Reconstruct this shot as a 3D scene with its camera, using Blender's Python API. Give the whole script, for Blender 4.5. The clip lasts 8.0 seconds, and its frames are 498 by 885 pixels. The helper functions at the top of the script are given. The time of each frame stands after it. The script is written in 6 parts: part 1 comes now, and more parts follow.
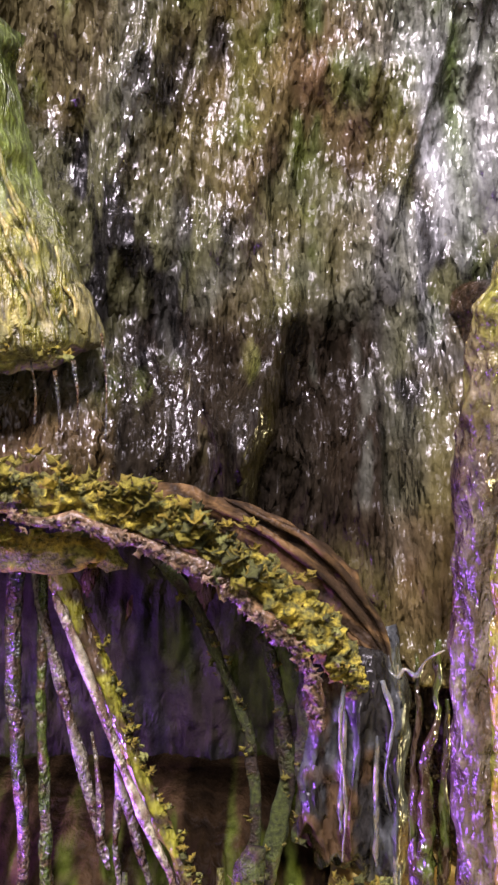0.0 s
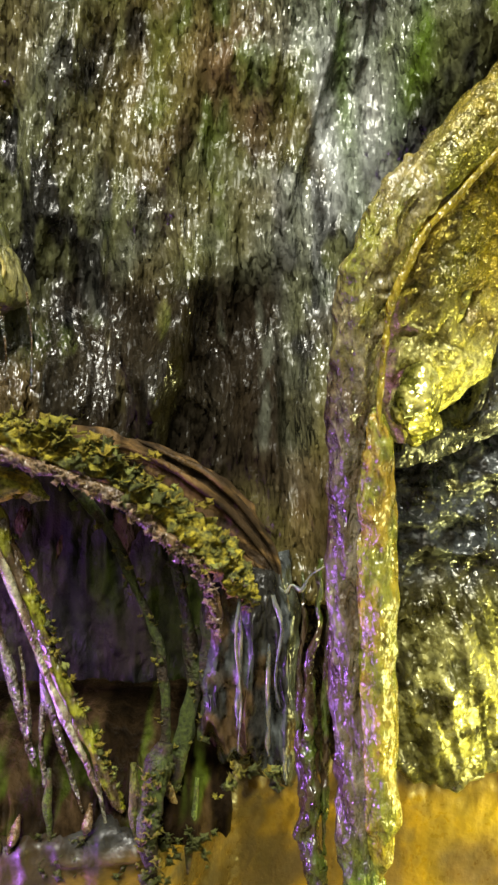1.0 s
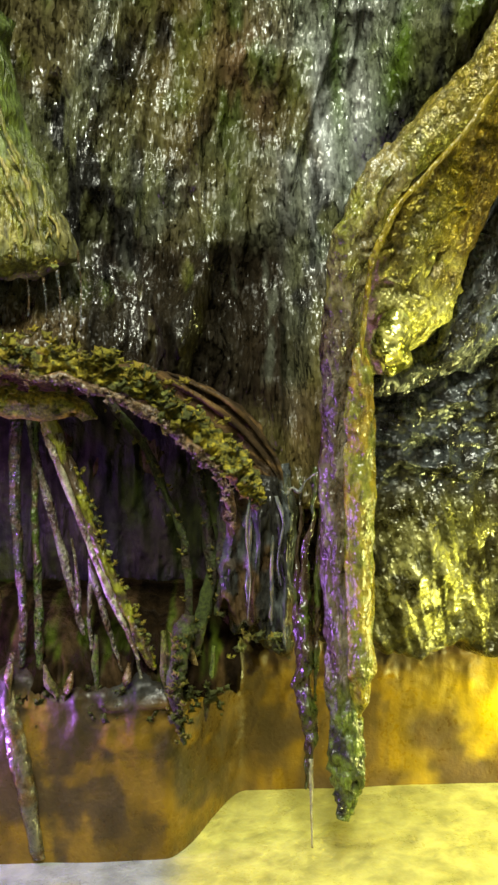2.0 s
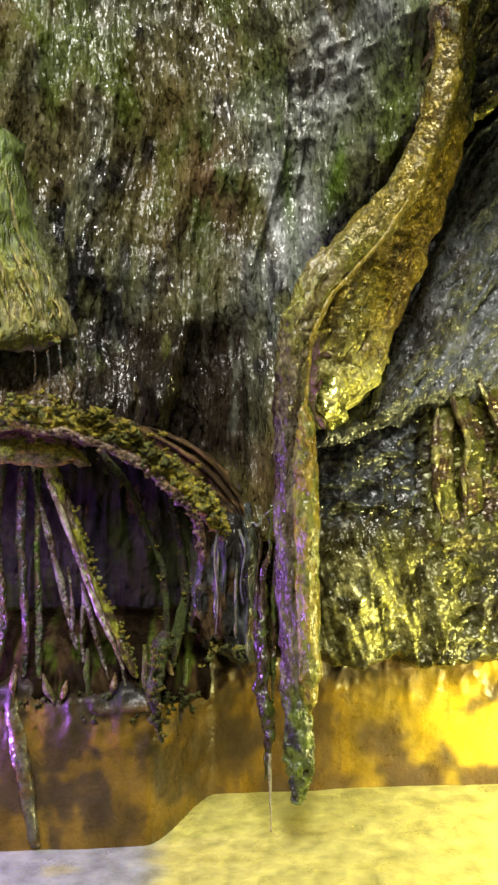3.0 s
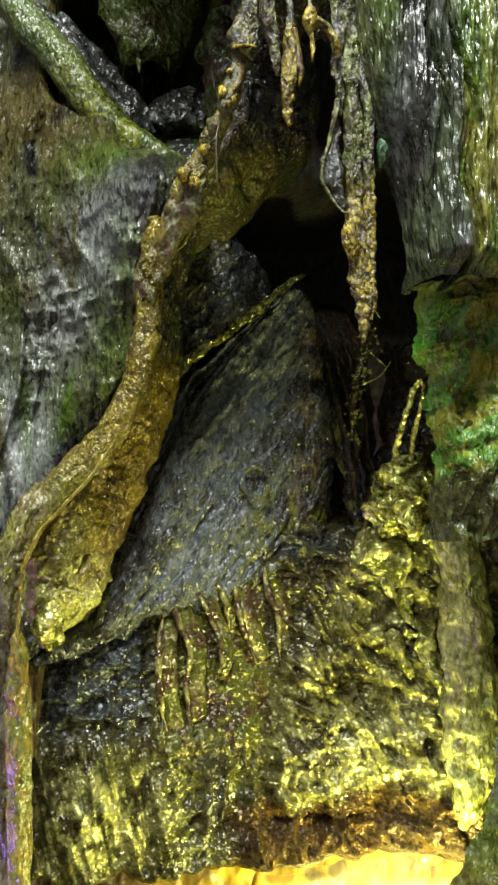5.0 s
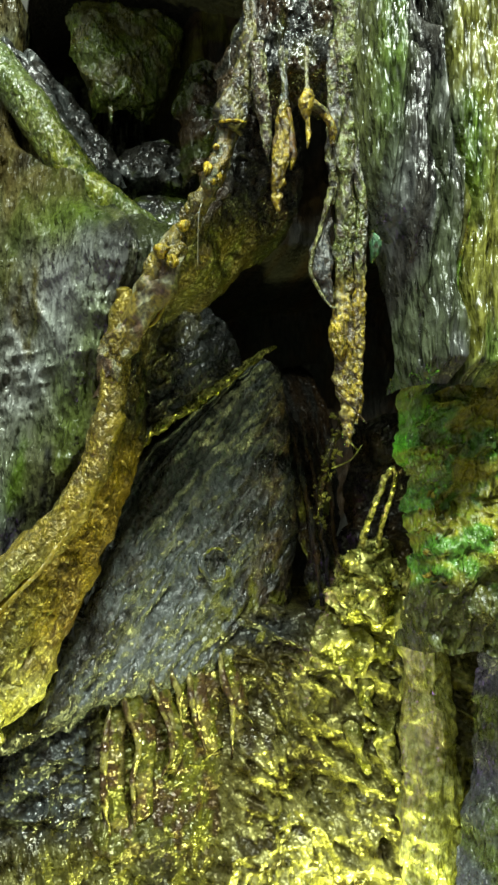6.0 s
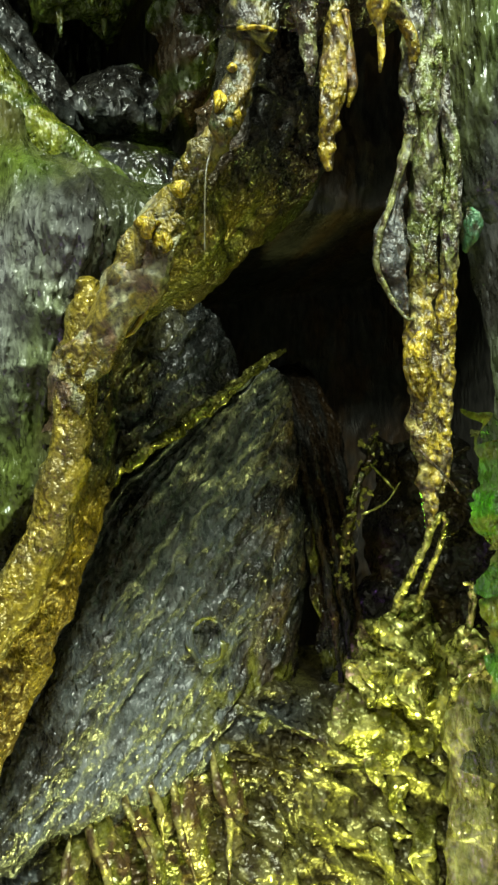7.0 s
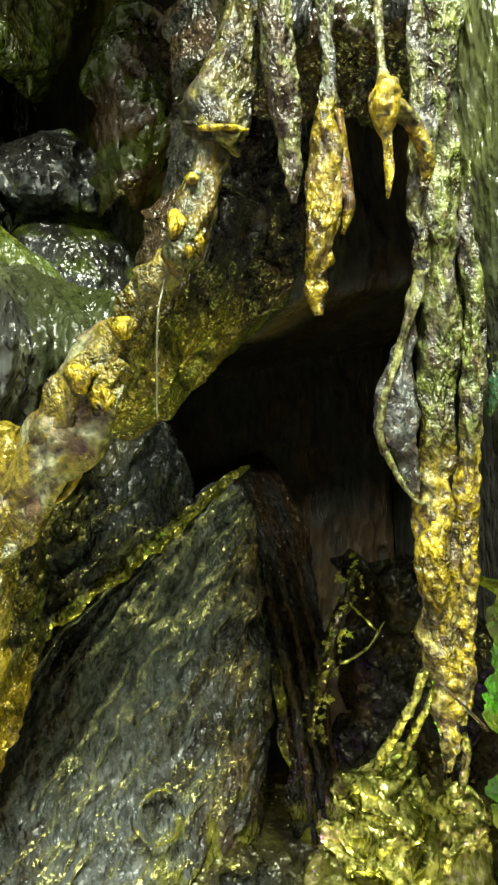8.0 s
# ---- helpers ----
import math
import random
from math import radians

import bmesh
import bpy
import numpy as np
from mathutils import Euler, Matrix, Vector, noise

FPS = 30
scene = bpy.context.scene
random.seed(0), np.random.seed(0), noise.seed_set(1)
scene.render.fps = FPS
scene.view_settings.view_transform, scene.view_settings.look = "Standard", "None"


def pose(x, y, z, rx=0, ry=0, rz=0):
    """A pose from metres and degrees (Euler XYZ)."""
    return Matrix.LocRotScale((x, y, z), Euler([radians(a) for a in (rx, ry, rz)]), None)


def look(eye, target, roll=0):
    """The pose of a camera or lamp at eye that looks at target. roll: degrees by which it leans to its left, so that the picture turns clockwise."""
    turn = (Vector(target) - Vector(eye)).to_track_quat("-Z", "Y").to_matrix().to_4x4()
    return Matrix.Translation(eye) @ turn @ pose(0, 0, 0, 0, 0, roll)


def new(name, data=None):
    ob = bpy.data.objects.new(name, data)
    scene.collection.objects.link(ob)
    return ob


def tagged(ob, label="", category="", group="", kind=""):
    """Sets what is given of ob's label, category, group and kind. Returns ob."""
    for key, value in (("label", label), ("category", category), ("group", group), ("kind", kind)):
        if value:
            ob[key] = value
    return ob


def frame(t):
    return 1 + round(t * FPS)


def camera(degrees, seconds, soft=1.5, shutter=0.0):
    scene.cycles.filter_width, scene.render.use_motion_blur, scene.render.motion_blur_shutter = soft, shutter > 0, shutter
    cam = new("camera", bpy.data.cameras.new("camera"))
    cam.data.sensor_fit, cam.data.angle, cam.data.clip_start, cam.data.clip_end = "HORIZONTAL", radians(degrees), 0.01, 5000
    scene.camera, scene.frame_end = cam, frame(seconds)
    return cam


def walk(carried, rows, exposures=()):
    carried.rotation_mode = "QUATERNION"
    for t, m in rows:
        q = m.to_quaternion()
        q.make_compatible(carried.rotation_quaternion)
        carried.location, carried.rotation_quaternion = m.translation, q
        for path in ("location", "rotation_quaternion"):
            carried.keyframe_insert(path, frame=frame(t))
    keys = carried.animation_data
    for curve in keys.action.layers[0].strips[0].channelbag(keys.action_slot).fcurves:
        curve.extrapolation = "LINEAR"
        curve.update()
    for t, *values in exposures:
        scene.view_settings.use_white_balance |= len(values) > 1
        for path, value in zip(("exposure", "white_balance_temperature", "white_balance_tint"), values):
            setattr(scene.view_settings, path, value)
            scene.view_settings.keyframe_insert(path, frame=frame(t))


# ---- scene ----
cam = camera(34.8, 8.0, soft=2.6)
PATH = [
    (0, (0.003, 0.001, 0.286), (-0.017, 2.0, 0.248), -0.5),
    (0.5, (0.013, -0.008, 0.293), (0.015, 1.992, 0.266), -0.4),
    (1, (0.025, -0.04, 0.271), (0.102, 1.957, 0.193), -0.4),
    (1.5, (0.02, -0.074, 0.263), (0.116, 1.918, 0.117), -0.1),
    (1.7, (0.015, -0.091, 0.259), (0.116, 1.9, 0.096), -0.0),
    (2.8, (0.01, -0.196, 0.246), (0.115, 1.801, 0.222), 0.0),
    (3, (0.016, -0.208, 0.248), (0.166, 1.786, 0.254), -0.1),
    (3.5, (0.04, -0.233, 0.253), (0.322, 1.745, 0.345), -0.8),
    (4, (0.065, -0.249, 0.267), (0.455, 1.704, 0.455), -1.6),
    (4.5, (0.079, -0.257, 0.288), (0.542, 1.669, 0.558), -1.7),
    (5, (0.089, -0.262, 0.299), (0.612, 1.639, 0.636), -1.3),
    (5.2, (0.092, -0.265, 0.311), (0.634, 1.626, 0.669), -1.1),
    (6.3, (0.072, -0.202, 0.366), (0.807, 1.628, 0.695), 0.8),
    (6.5, (0.075, -0.171, 0.374), (0.84, 1.652, 0.675), 0.8),
    (7, (0.089, -0.106, 0.419), (0.916, 1.7, 0.655), -0.2),
    (7.5, (0.097, -0.075, 0.459), (0.989, 1.702, 0.678), -0.9),
    (8, (0.107, -0.053, 0.483), (1.06, 1.688, 0.731), -1.1),
]
# the white balance drifts from rosy to neutral
EXPOSURES = [(0, 0.62, 6750, 43), (0.7, 0.44, 7350, 27), (1.4, 0.12, 8300, -7), (3, -0.12, 7500, 14), (4, -0.15, 6900, 17), (5, -0.25, 7000, 8), (6.4, 0.07, 7300, -8), (7.2, 0.20, 7700, -9), (8, 0.62, 8100, -5)]
walk(cam, [(t, look(eye, target, roll)) for t, eye, target, roll in PATH], EXPOSURES)

# ---- world and lights ----
world = bpy.data.worlds.new("room_dark")
scene.world = world
world.use_nodes = True
world.node_tree.nodes["Background"].inputs["Color"].default_value = (0.55, 0.6, 0.65, 1)
world.node_tree.nodes["Background"].inputs["Strength"].default_value = 0.32


def lamp(name, kind, place, target, power, color, size):
    data = bpy.data.lights.new(name, kind)
    data.energy, data.color = power, color
    if kind == "SPOT":
        data.spot_size, data.spot_blend, data.shadow_soft_size = radians(42), 0.8, size
    elif kind == "AREA":
        data.shape, data.size = "DISK", size
    else:
        data.shadow_soft_size = size
    ob = new(name, data)
    ob.matrix_world = look(place, target)
    return ob


WHITE = (0.90, 0.97, 1.0)
YELLOW = (0.95, 1.0, 0.46)
VIOLET = (0.38, 0.15, 1.0)
GREEN = (0.28, 1.0, 0.06)
lamp("ceiling_light", "AREA", (0.0, -0.75, 1.6), (0.1, 0.3, 0.38), 62.0, WHITE, 0.30)
lamp("yellow_led_light", "POINT", (0.335, 0.222, 0.058), (0, 0, 0), 6.4, YELLOW, 0.018)
lamp("violet_led_light", "SPOT", (-0.24, 0.263, 0.030), (0.05, 0.318, 0.165), 9.5, VIOLET, 0.012)
# second violet source, added out of view to tint roots and recess
lamp("root_tint_light", "POINT", (-0.150, 0.258, 0.130), (0, 0, 0), 1.3, VIOLET, 0.006)
lamp("green_led_light", "POINT", (0.130, 0.185, 0.583), (0, 0, 0), 0.005, GREEN, 0.008)
lamp("green_led_light", "POINT", (0.272, 0.150, 0.430), (0, 0, 0), 0.03, GREEN, 0.006)
# added area light, fill only: lifts the dark parts
lamp("fill_light", "AREA", (-0.7, -0.9, 1.7), (-0.7, -0.9, 0.0), 58.0, WHITE, 0.6)


# ---- noise and small mathematics ----
def hashed(ix, iy, iz):
    h = (ix * 374761393 + iy * 668265263 + iz * 1274126177) & 0xFFFFFFFF
    h = ((h ^ (h >> 13)) * 1274126177) & 0xFFFFFFFF
    return ((h ^ (h >> 16)) & 0xFFFF) / 65535.0


def vnoise(x, y, z):
    """Value noise, 0 to 1, on arrays."""
    x, y, z = np.broadcast_arrays(np.asarray(x, float), y, z)
    fx, fy, fz = np.floor(x), np.floor(y), np.floor(z)
    ix, iy, iz = fx.astype(np.int64), fy.astype(np.int64), fz.astype(np.int64)
    u, v, w = x - fx, y - fy, z - fz
    u, v, w = u * u * (3 - 2 * u), v * v * (3 - 2 * v), w * w * (3 - 2 * w)
    out = 0
    for a in (0, 1):
        for b in (0, 1):
            for c in (0, 1):
                k = (u if a else 1 - u) * (v if b else 1 - v) * (w if c else 1 - w)
                out = out + k * hashed(ix + a, iy + b, iz + c)
    return out


def fbm(x, y, z, octaves=4, gain=0.5):
    total, amount, size = 0, 1.0, 0
    for k in range(octaves):
        f = 2.03 ** k
        total = total + amount * vnoise(x * f + 17.3 * k, y * f + 5.1 * k, z * f + 9.7 * k)
        size += amount
        amount *= gain
    return total / size


def ridged(x, y, z, octaves=3):
    total, amount, size = 0, 1.0, 0
    for k in range(octaves):
        f = 2.1 ** k
        total = total + amount * (1 - np.abs(2 * vnoise(x * f + 3.7 * k, y * f, z * f + 8.2 * k) - 1)) ** 2
        size += amount
        amount *= 0.5
    return total / size


def ss(a, b, x):
    t = np.clip((np.asarray(x, float) - a) / (b - a), 0, 1)
    return t * t * (3 - 2 * t)


def blob(x, z, cx, cz, rx, rz, tilt=0.0):
    dx, dz = x - cx, z - cz
    c, s = math.cos(radians(tilt)), math.sin(radians(tilt))
    return np.exp(-(((dx * c + dz * s) / rx) ** 2 + ((dz * c - dx * s) / rz) ** 2))


def spline(points, n):
    """A smooth line of n points through the control points."""
    p = np.array(points, float)
    p = np.vstack([2 * p[0] - p[1], p, 2 * p[-1] - p[-2]])
    t = np.linspace(0, len(points) - 1 - 1e-9, n)
    i = t.astype(int)
    f = (t - i)[:, None]
    a, b, c, d = p[i], p[i + 1], p[i + 2], p[i + 3]
    return 0.5 * (2 * b + (c - a) * f + (2 * a - 5 * b + 4 * c - d) * f ** 2 + (3 * b - a - 3 * c + d) * f ** 3)


def mixed(a, b, w):
    w = np.asarray(w)[..., None]
    return np.asarray(a) * (1 - w) + np.asarray(b) * w


def dulled(c, level):
    """Pigment with a lower gloss."""
    return np.concatenate([c, np.full(c.shape[:-1] + (1,), level)], -1)


# ---- pigments ----
SOOT = np.array((0.010, 0.0095, 0.008))
SLATE = np.array((0.048, 0.053, 0.051))
SILVER = np.array((0.17, 0.178, 0.168))
MOSS = np.array((0.060, 0.082, 0.012))
LEAF = np.array((0.13, 0.22, 0.022))
OLIVE = np.array((0.072, 0.072, 0.011))
OCHRE = np.array((0.36, 0.27, 0.028))
GOLD = np.array((0.40, 0.375, 0.115))
RUST = np.array((0.125, 0.068, 0.018))
UMBER = np.array((0.050, 0.030, 0.014))
PINK = np.array((0.28, 0.18, 0.12))
HONEY = np.array((0.36, 0.20, 0.018))
BONE = np.array((0.40, 0.37, 0.25))
JADE = np.array((0.035, 0.15, 0.02))


# ---- materials ----
def varnish(name, rough=0.24, strand=(330, 330, 80), relief=0.5, fine=1400, grit=0.25, scatter=0.0, metal=0.0, spread=0.55, ior=1.5, dullness=1.9, facet=0.0, cells=(300, 300, 300)):
    """Painted and varnished clay: pigment from the mesh, brushed strands and grit in the relief."""
    m = bpy.data.materials.new(name)
    m.use_nodes = True
    t = m.node_tree
    b = t.nodes["Principled BSDF"]
    link = t.links.new
    pig = t.nodes.new("ShaderNodeAttribute")
    pig.attribute_name = "pigment"
    pos = t.nodes.new("ShaderNodeTexCoord")
    scale = t.nodes.new("ShaderNodeMapping")
    scale.inputs["Scale"].default_value = strand
    link(pos.outputs["Object"], scale.inputs["Vector"])
    brush = t.nodes.new("ShaderNodeTexNoise")
    brush.inputs["Scale"].default_value, brush.inputs["Detail"].default_value = 1.0, 2.5
    brush.inputs["Roughness"].default_value, brush.inputs["Distortion"].default_value = 0.55, 0.25
    link(scale.outputs["Vector"], brush.inputs["Vector"])
    grain = t.nodes.new("ShaderNodeTexNoise")
    grain.inputs["Scale"].default_value, grain.inputs["Detail"].default_value = fine, 3.0
    link(pos.outputs["Object"], grain.inputs["Vector"])
    tone = t.nodes.new("ShaderNodeMapRange")
    tone.inputs["From Min"].default_value, tone.inputs["From Max"].default_value = 0.3, 0.7
    tone.inputs["To Min"].default_value, tone.inputs["To Max"].default_value = 1 - spread, 1 + spread
    link(brush.outputs["Fac"], tone.inputs["Value"])
    vary = t.nodes.new("ShaderNodeVectorMath")
    vary.operation = "SCALE"
    link(pig.outputs["Color"], vary.inputs[0])
    link(tone.outputs["Result"], vary.inputs["Scale"])
    link(vary.outputs["Vector"], b.inputs["Base Color"])
    gloss = t.nodes.new("ShaderNodeMapRange")
    gloss.inputs["From Min"].default_value, gloss.inputs["From Max"].default_value = 0.3, 0.7
    gloss.inputs["To Min"].default_value, gloss.inputs["To Max"].default_value = rough * 0.6, rough * 1.5
    link(grain.outputs["Fac"], gloss.inputs["Value"])
    patch = t.nodes.new("ShaderNodeTexNoise")
    patch.inputs["Scale"].default_value, patch.inputs["Detail"].default_value = 42.0, 3.0
    link(pos.outputs["Object"], patch.inputs["Vector"])
    swing = t.nodes.new("ShaderNodeMapRange")
    swing.inputs["From Min"].default_value, swing.inputs["From Max"].default_value = 0.38, 0.62
    swing.inputs["To Min"].default_value, swing.inputs["To Max"].default_value = relief * 0.22, relief * 1.15
    link(patch.outputs["Fac"], swing.inputs["Value"])
    dull = t.nodes.new("ShaderNodeMapRange")
    dull.inputs["From Min"].default_value, dull.inputs["From Max"].default_value = 0.40, 0.58
    dull.inputs["To Min"].default_value, dull.inputs["To Max"].default_value = dullness, 0.85
    link(patch.outputs["Fac"], dull.inputs["Value"])
    worn = t.nodes.new("ShaderNodeMath")
    worn.operation = "MULTIPLY"
    worn.use_clamp = True
    link(gloss.outputs["Result"], worn.inputs[0])
    link(dull.outputs["Result"], worn.inputs[1])
    link(worn.outputs["Value"], b.inputs["Roughness"])
    first = t.nodes.new("ShaderNodeBump")
    link(swing.outputs["Result"], first.inputs["Strength"])
    first.inputs["Distance"].default_value = 0.006
    link(brush.outputs["Fac"], first.inputs["Height"])
    second = t.nodes.new("ShaderNodeBump")
    second.inputs["Strength"].default_value, second.inputs["Distance"].default_value = grit, 0.0022
    link(grain.outputs["Fac"], second.inputs["Height"])
    link(first.outputs["Normal"], second.inputs["Normal"])
    if facet:
        # small flat facets in the dried varnish, each tilted its own way
        size = t.nodes.new("ShaderNodeMapping")
        size.inputs["Scale"].default_value = cells
        link(pos.outputs["Object"], size.inputs["Vector"])
        wander = t.nodes.new("ShaderNodeTexNoise")
        wander.inputs["Scale"].default_value, wander.inputs["Detail"].default_value = 0.8, 1.0
        link(size.outputs["Vector"], wander.inputs["Vector"])
        bent = t.nodes.new("ShaderNodeVectorMath")
        bent.operation = "MULTIPLY_ADD"
        bent.inputs[1].default_value = (1.6, 1.6, 1.6)
        link(wander.outputs["Color"], bent.inputs[0])
        link(size.outputs["Vector"], bent.inputs[2])
        cell = t.nodes.new("ShaderNodeTexVoronoi")
        cell.inputs["Scale"].default_value = 1.0
        link(bent.outputs["Vector"], cell.inputs["Vector"])
        off = t.nodes.new("ShaderNodeVectorMath")
        off.operation = "SUBTRACT"
        link(bent.outputs["Vector"], off.inputs[0])
        link(cell.outputs["Position"], off.inputs[1])
        lean = t.nodes.new("ShaderNodeVectorMath")
        lean.operation = "SUBTRACT"
        lean.inputs[1].default_value = (0.5, 0.5, 0.5)
        link(cell.outputs["Color"], lean.inputs[0])
        slope = t.nodes.new("ShaderNodeVectorMath")
        slope.operation = "DOT_PRODUCT"
        link(off.outputs["Vector"], slope.inputs[0])
        link(lean.outputs["Vector"], slope.inputs[1])
        third = t.nodes.new("ShaderNodeBump")
        third.inputs["Strength"].default_value, third.inputs["Distance"].default_value = 1.0, 3.4 * facet / sum(cells)
        link(slope.outputs["Value"], third.inputs["Height"])
        link(third.outputs["Normal"], first.inputs["Normal"])
    link(second.outputs["Normal"], b.inputs["Normal"])
    level = t.nodes.new("ShaderNodeMath")
    level.operation = "MULTIPLY"
    level.inputs[1].default_value = 0.5
    link(pig.outputs["Alpha"], level.inputs[0])
    link(level.outputs["Value"], b.inputs["Specular IOR Level"])
    b.inputs["Metallic"].default_value = metal
    b.inputs["IOR"].default_value = ior
    if scatter:
        b.inputs["Subsurface Weight"].default_value = scatter
        b.inputs["Subsurface Radius"].default_value = (1.0, 0.7, 0.25)
        b.inputs["Subsurface Scale"].default_value = 0.006
    return m


def glowing(name, color, strength):
    m = bpy.data.materials.new(name)
    m.use_nodes = True
    b = m.node_tree.nodes["Principled BSDF"]
    b.inputs["Base Color"].default_value = (*color, 1)
    b.inputs["Emission Color"].default_value = (*color, 1)
    b.inputs["Emission Strength"].default_value = strength
    return m


BARK = varnish("varnished_bark_paint", 0.15, (210, 120, 85), 0.55, 900, 0.10, dullness=2.2, facet=0.8, cells=(430, 300, 170), spread=0.28)
CRUST = varnish("crusty_ochre_paint", 0.28, (520, 520, 420), 0.8, 1500, 0.2, spread=0.75)
SLATEY = varnish("varnished_slate_paint", 0.19, (220, 150, 120), 0.5, 900, 0.12, dullness=1.8, facet=0.55, cells=(260, 260, 170))
DRAPE = varnish("varnished_drapery_paint", 0.18, (300, 200, 60), 0.8, 900, 0.10, spread=0.8, ior=1.45, facet=0.55, cells=(420, 380, 140))
WRINKLE = varnish("crumpled_gold_paint", 0.20, (300, 220, 260), 0.18, 800, 0.15, metal=0.4, ior=1.5, dullness=2.0, facet=0.65, cells=(260, 260, 280), spread=0.35)
GRAIN = varnish("grainy_gold_paint", 0.21, (420, 420, 340), 0.6, 1000, 0.2, metal=0.32, ior=1.55, dullness=1.5, facet=0.55, cells=(560, 560, 440))
GLINT = varnish("glinting_gold_paint", 0.17, (300, 300, 260), 0.3, 900, 0.1, metal=0.65, ior=1.6, dullness=1.2, facet=0.9, cells=(330, 330, 310))
STALK = varnish("glue_stalk", 0.19, (330, 330, 160), 0.6, 900, 0.15, scatter=0.1, facet=0.6, cells=(520, 520, 260))
MOSSY = varnish("dried_moss_paint", 0.36, (420, 420, 110), 0.9, 900, 0.3, scatter=0.1, spread=0.7, facet=0.4, cells=(420, 420, 90))
SATIN = varnish("satin_slate_paint", 0.19, (300, 240, 150), 0.6, 900, 0.2, dullness=1.6, facet=0.75, cells=(420, 420, 260))
MATTE = varnish("dull_brown_paint", 0.55, (170, 170, 80), 0.6, 900, 0.25, ior=1.18)
GLITTER = varnish("wet_glue_edge", 0.16, (520, 520, 420), 1.0, 1500, 0.2, scatter=0.1)
ICICLE = varnish("stalactite_glue", 0.22, (420, 420, 260), 0.8, 1300, 0.25, scatter=0.15, spread=0.75, ior=1.45, facet=0.5, cells=(560, 560, 380))
CRUMB = varnish("crumbly_moss", 0.5, (600, 600, 600), 0.8, 2200, 0.5, ior=1.35, spread=0.7)
WAX = varnish("amber_wax", 0.36, (70, 70, 55), 0.3, 420, 0.2, scatter=0.18, spread=0.3, ior=1.38)
GLUE = varnish("clear_glue_drip", 0.17, (300, 300, 200), 0.38, 900, 0.1, scatter=0.4)
DARK = varnish("matt_black_paint", 0.5, (260, 260, 90), 0.5, ior=1.25)
PLAIN = varnish("matt_room_paint", 0.7, (6, 6, 6), 0.05, 60, 0.02, spread=0.06, dullness=1.1)


# ---- mesh builders ----
def grid_mesh(name, points, colors, wrap=False):
    """A mesh from a grid of points (rows, columns, 3), with a pigment for each."""
    nv, nu = points.shape[:2]
    idx = np.arange(nv * nu).reshape(nv, nu)
    if wrap:
        idx = np.hstack([idx, idx[:, :1]])
    q = np.stack([idx[:-1, :-1], idx[:-1, 1:], idx[1:, 1:], idx[1:, :-1]], -1).reshape(-1, 4)
    me = bpy.data.meshes.new(name)
    me.vertices.add(nv * nu)
    me.vertices.foreach_set("co", points.reshape(-1).astype(np.float32))
    me.loops.add(q.size)
    me.loops.foreach_set("vertex_index", q.reshape(-1).astype(np.int32))
    me.polygons.add(len(q))
    me.polygons.foreach_set("loop_start", np.arange(0, q.size, 4, dtype=np.int32))
    me.update(calc_edges=True)
    me.polygons.foreach_set("use_smooth", np.ones(len(q), bool))
    at = me.attributes.new("pigment", "FLOAT_COLOR", "POINT")
    rgba = np.ones((nv * nu, 4), np.float32)
    deep = np.shape(colors)[-1]
    rgba[:, :deep] = np.clip(np.broadcast_to(colors, points.shape[:2] + (deep,)).reshape(-1, deep), 0, 1)
    at.data.foreach_set("color", rgba.reshape(-1))
    return me


def piece(name, me, material, parent=None, label="", category="", group="", kind=""):
    ob = new(name, me)
    if material:
        me.materials.clear()
        me.materials.append(material)
    if parent:
        ob.parent = parent
    return tagged(ob, label, category, group, kind)


def holder(name, place, label, category, group="", kind=""):
    ob = new(name)
    ob.location = place
    ob.empty_display_size = 0.01
    return tagged(ob, label, category, group, kind)


def under(ob, parent):
    """Hang a mesh built in world places under a holder."""
    ob.parent = parent
    ob.matrix_parent_inverse = Matrix.Translation(parent.location).inverted()
    return ob


def tube_points(path, nu, step=0.0012, bumpy=0.0, freq=200, stretch=0.3, flat=1.0, seed=0.0, twist=0.0):
    """Points of a tapering tube along rows of x, y, z, radius."""
    p = np.array(path, float)
    length = np.linalg.norm(np.diff(p[:, :3], axis=0), axis=1).sum()
    nv = max(8, int(length / step))
    line = spline(p, nv)
    centre, r = line[:, :3], np.maximum(line[:, 3], 0.0003)
    along = np.gradient(centre, axis=0)
    along /= np.linalg.norm(along, axis=1)[:, None]
    side = np.cross(along, (0, 1, 0))
    side /= np.maximum(np.linalg.norm(side, axis=1), 1e-6)[:, None]
    front = np.cross(side, along)
    a = np.linspace(0, 2 * np.pi, nu, endpoint=False)
    s = np.linspace(0, length, nv)
    ang = a[None, :] + twist * s[:, None]
    ring = np.cos(ang)[..., None] * side[:, None] + flat * np.sin(ang)[..., None] * front[:, None]
    pts = centre[:, None] + ring * r[:, None, None]
    if bumpy:
        n = fbm(np.cos(a)[None, :] * r[:, None] * freq + seed, np.sin(a)[None, :] * r[:, None] * freq, s[:, None] * freq * stretch, 3) - 0.5
        pts = pts + ring * (np.minimum(bumpy, r[:, None] * 0.8) * 2 * n)[..., None]
    cap0, cap1 = centre[:1, None] + 0 * pts[:1], centre[-1:, None] + 0 * pts[:1]
    pts = np.concatenate([cap0, pts, cap1])
    return pts, np.concatenate([s[:1], s, s[-1:]])[:, None] / length, a[None, :]


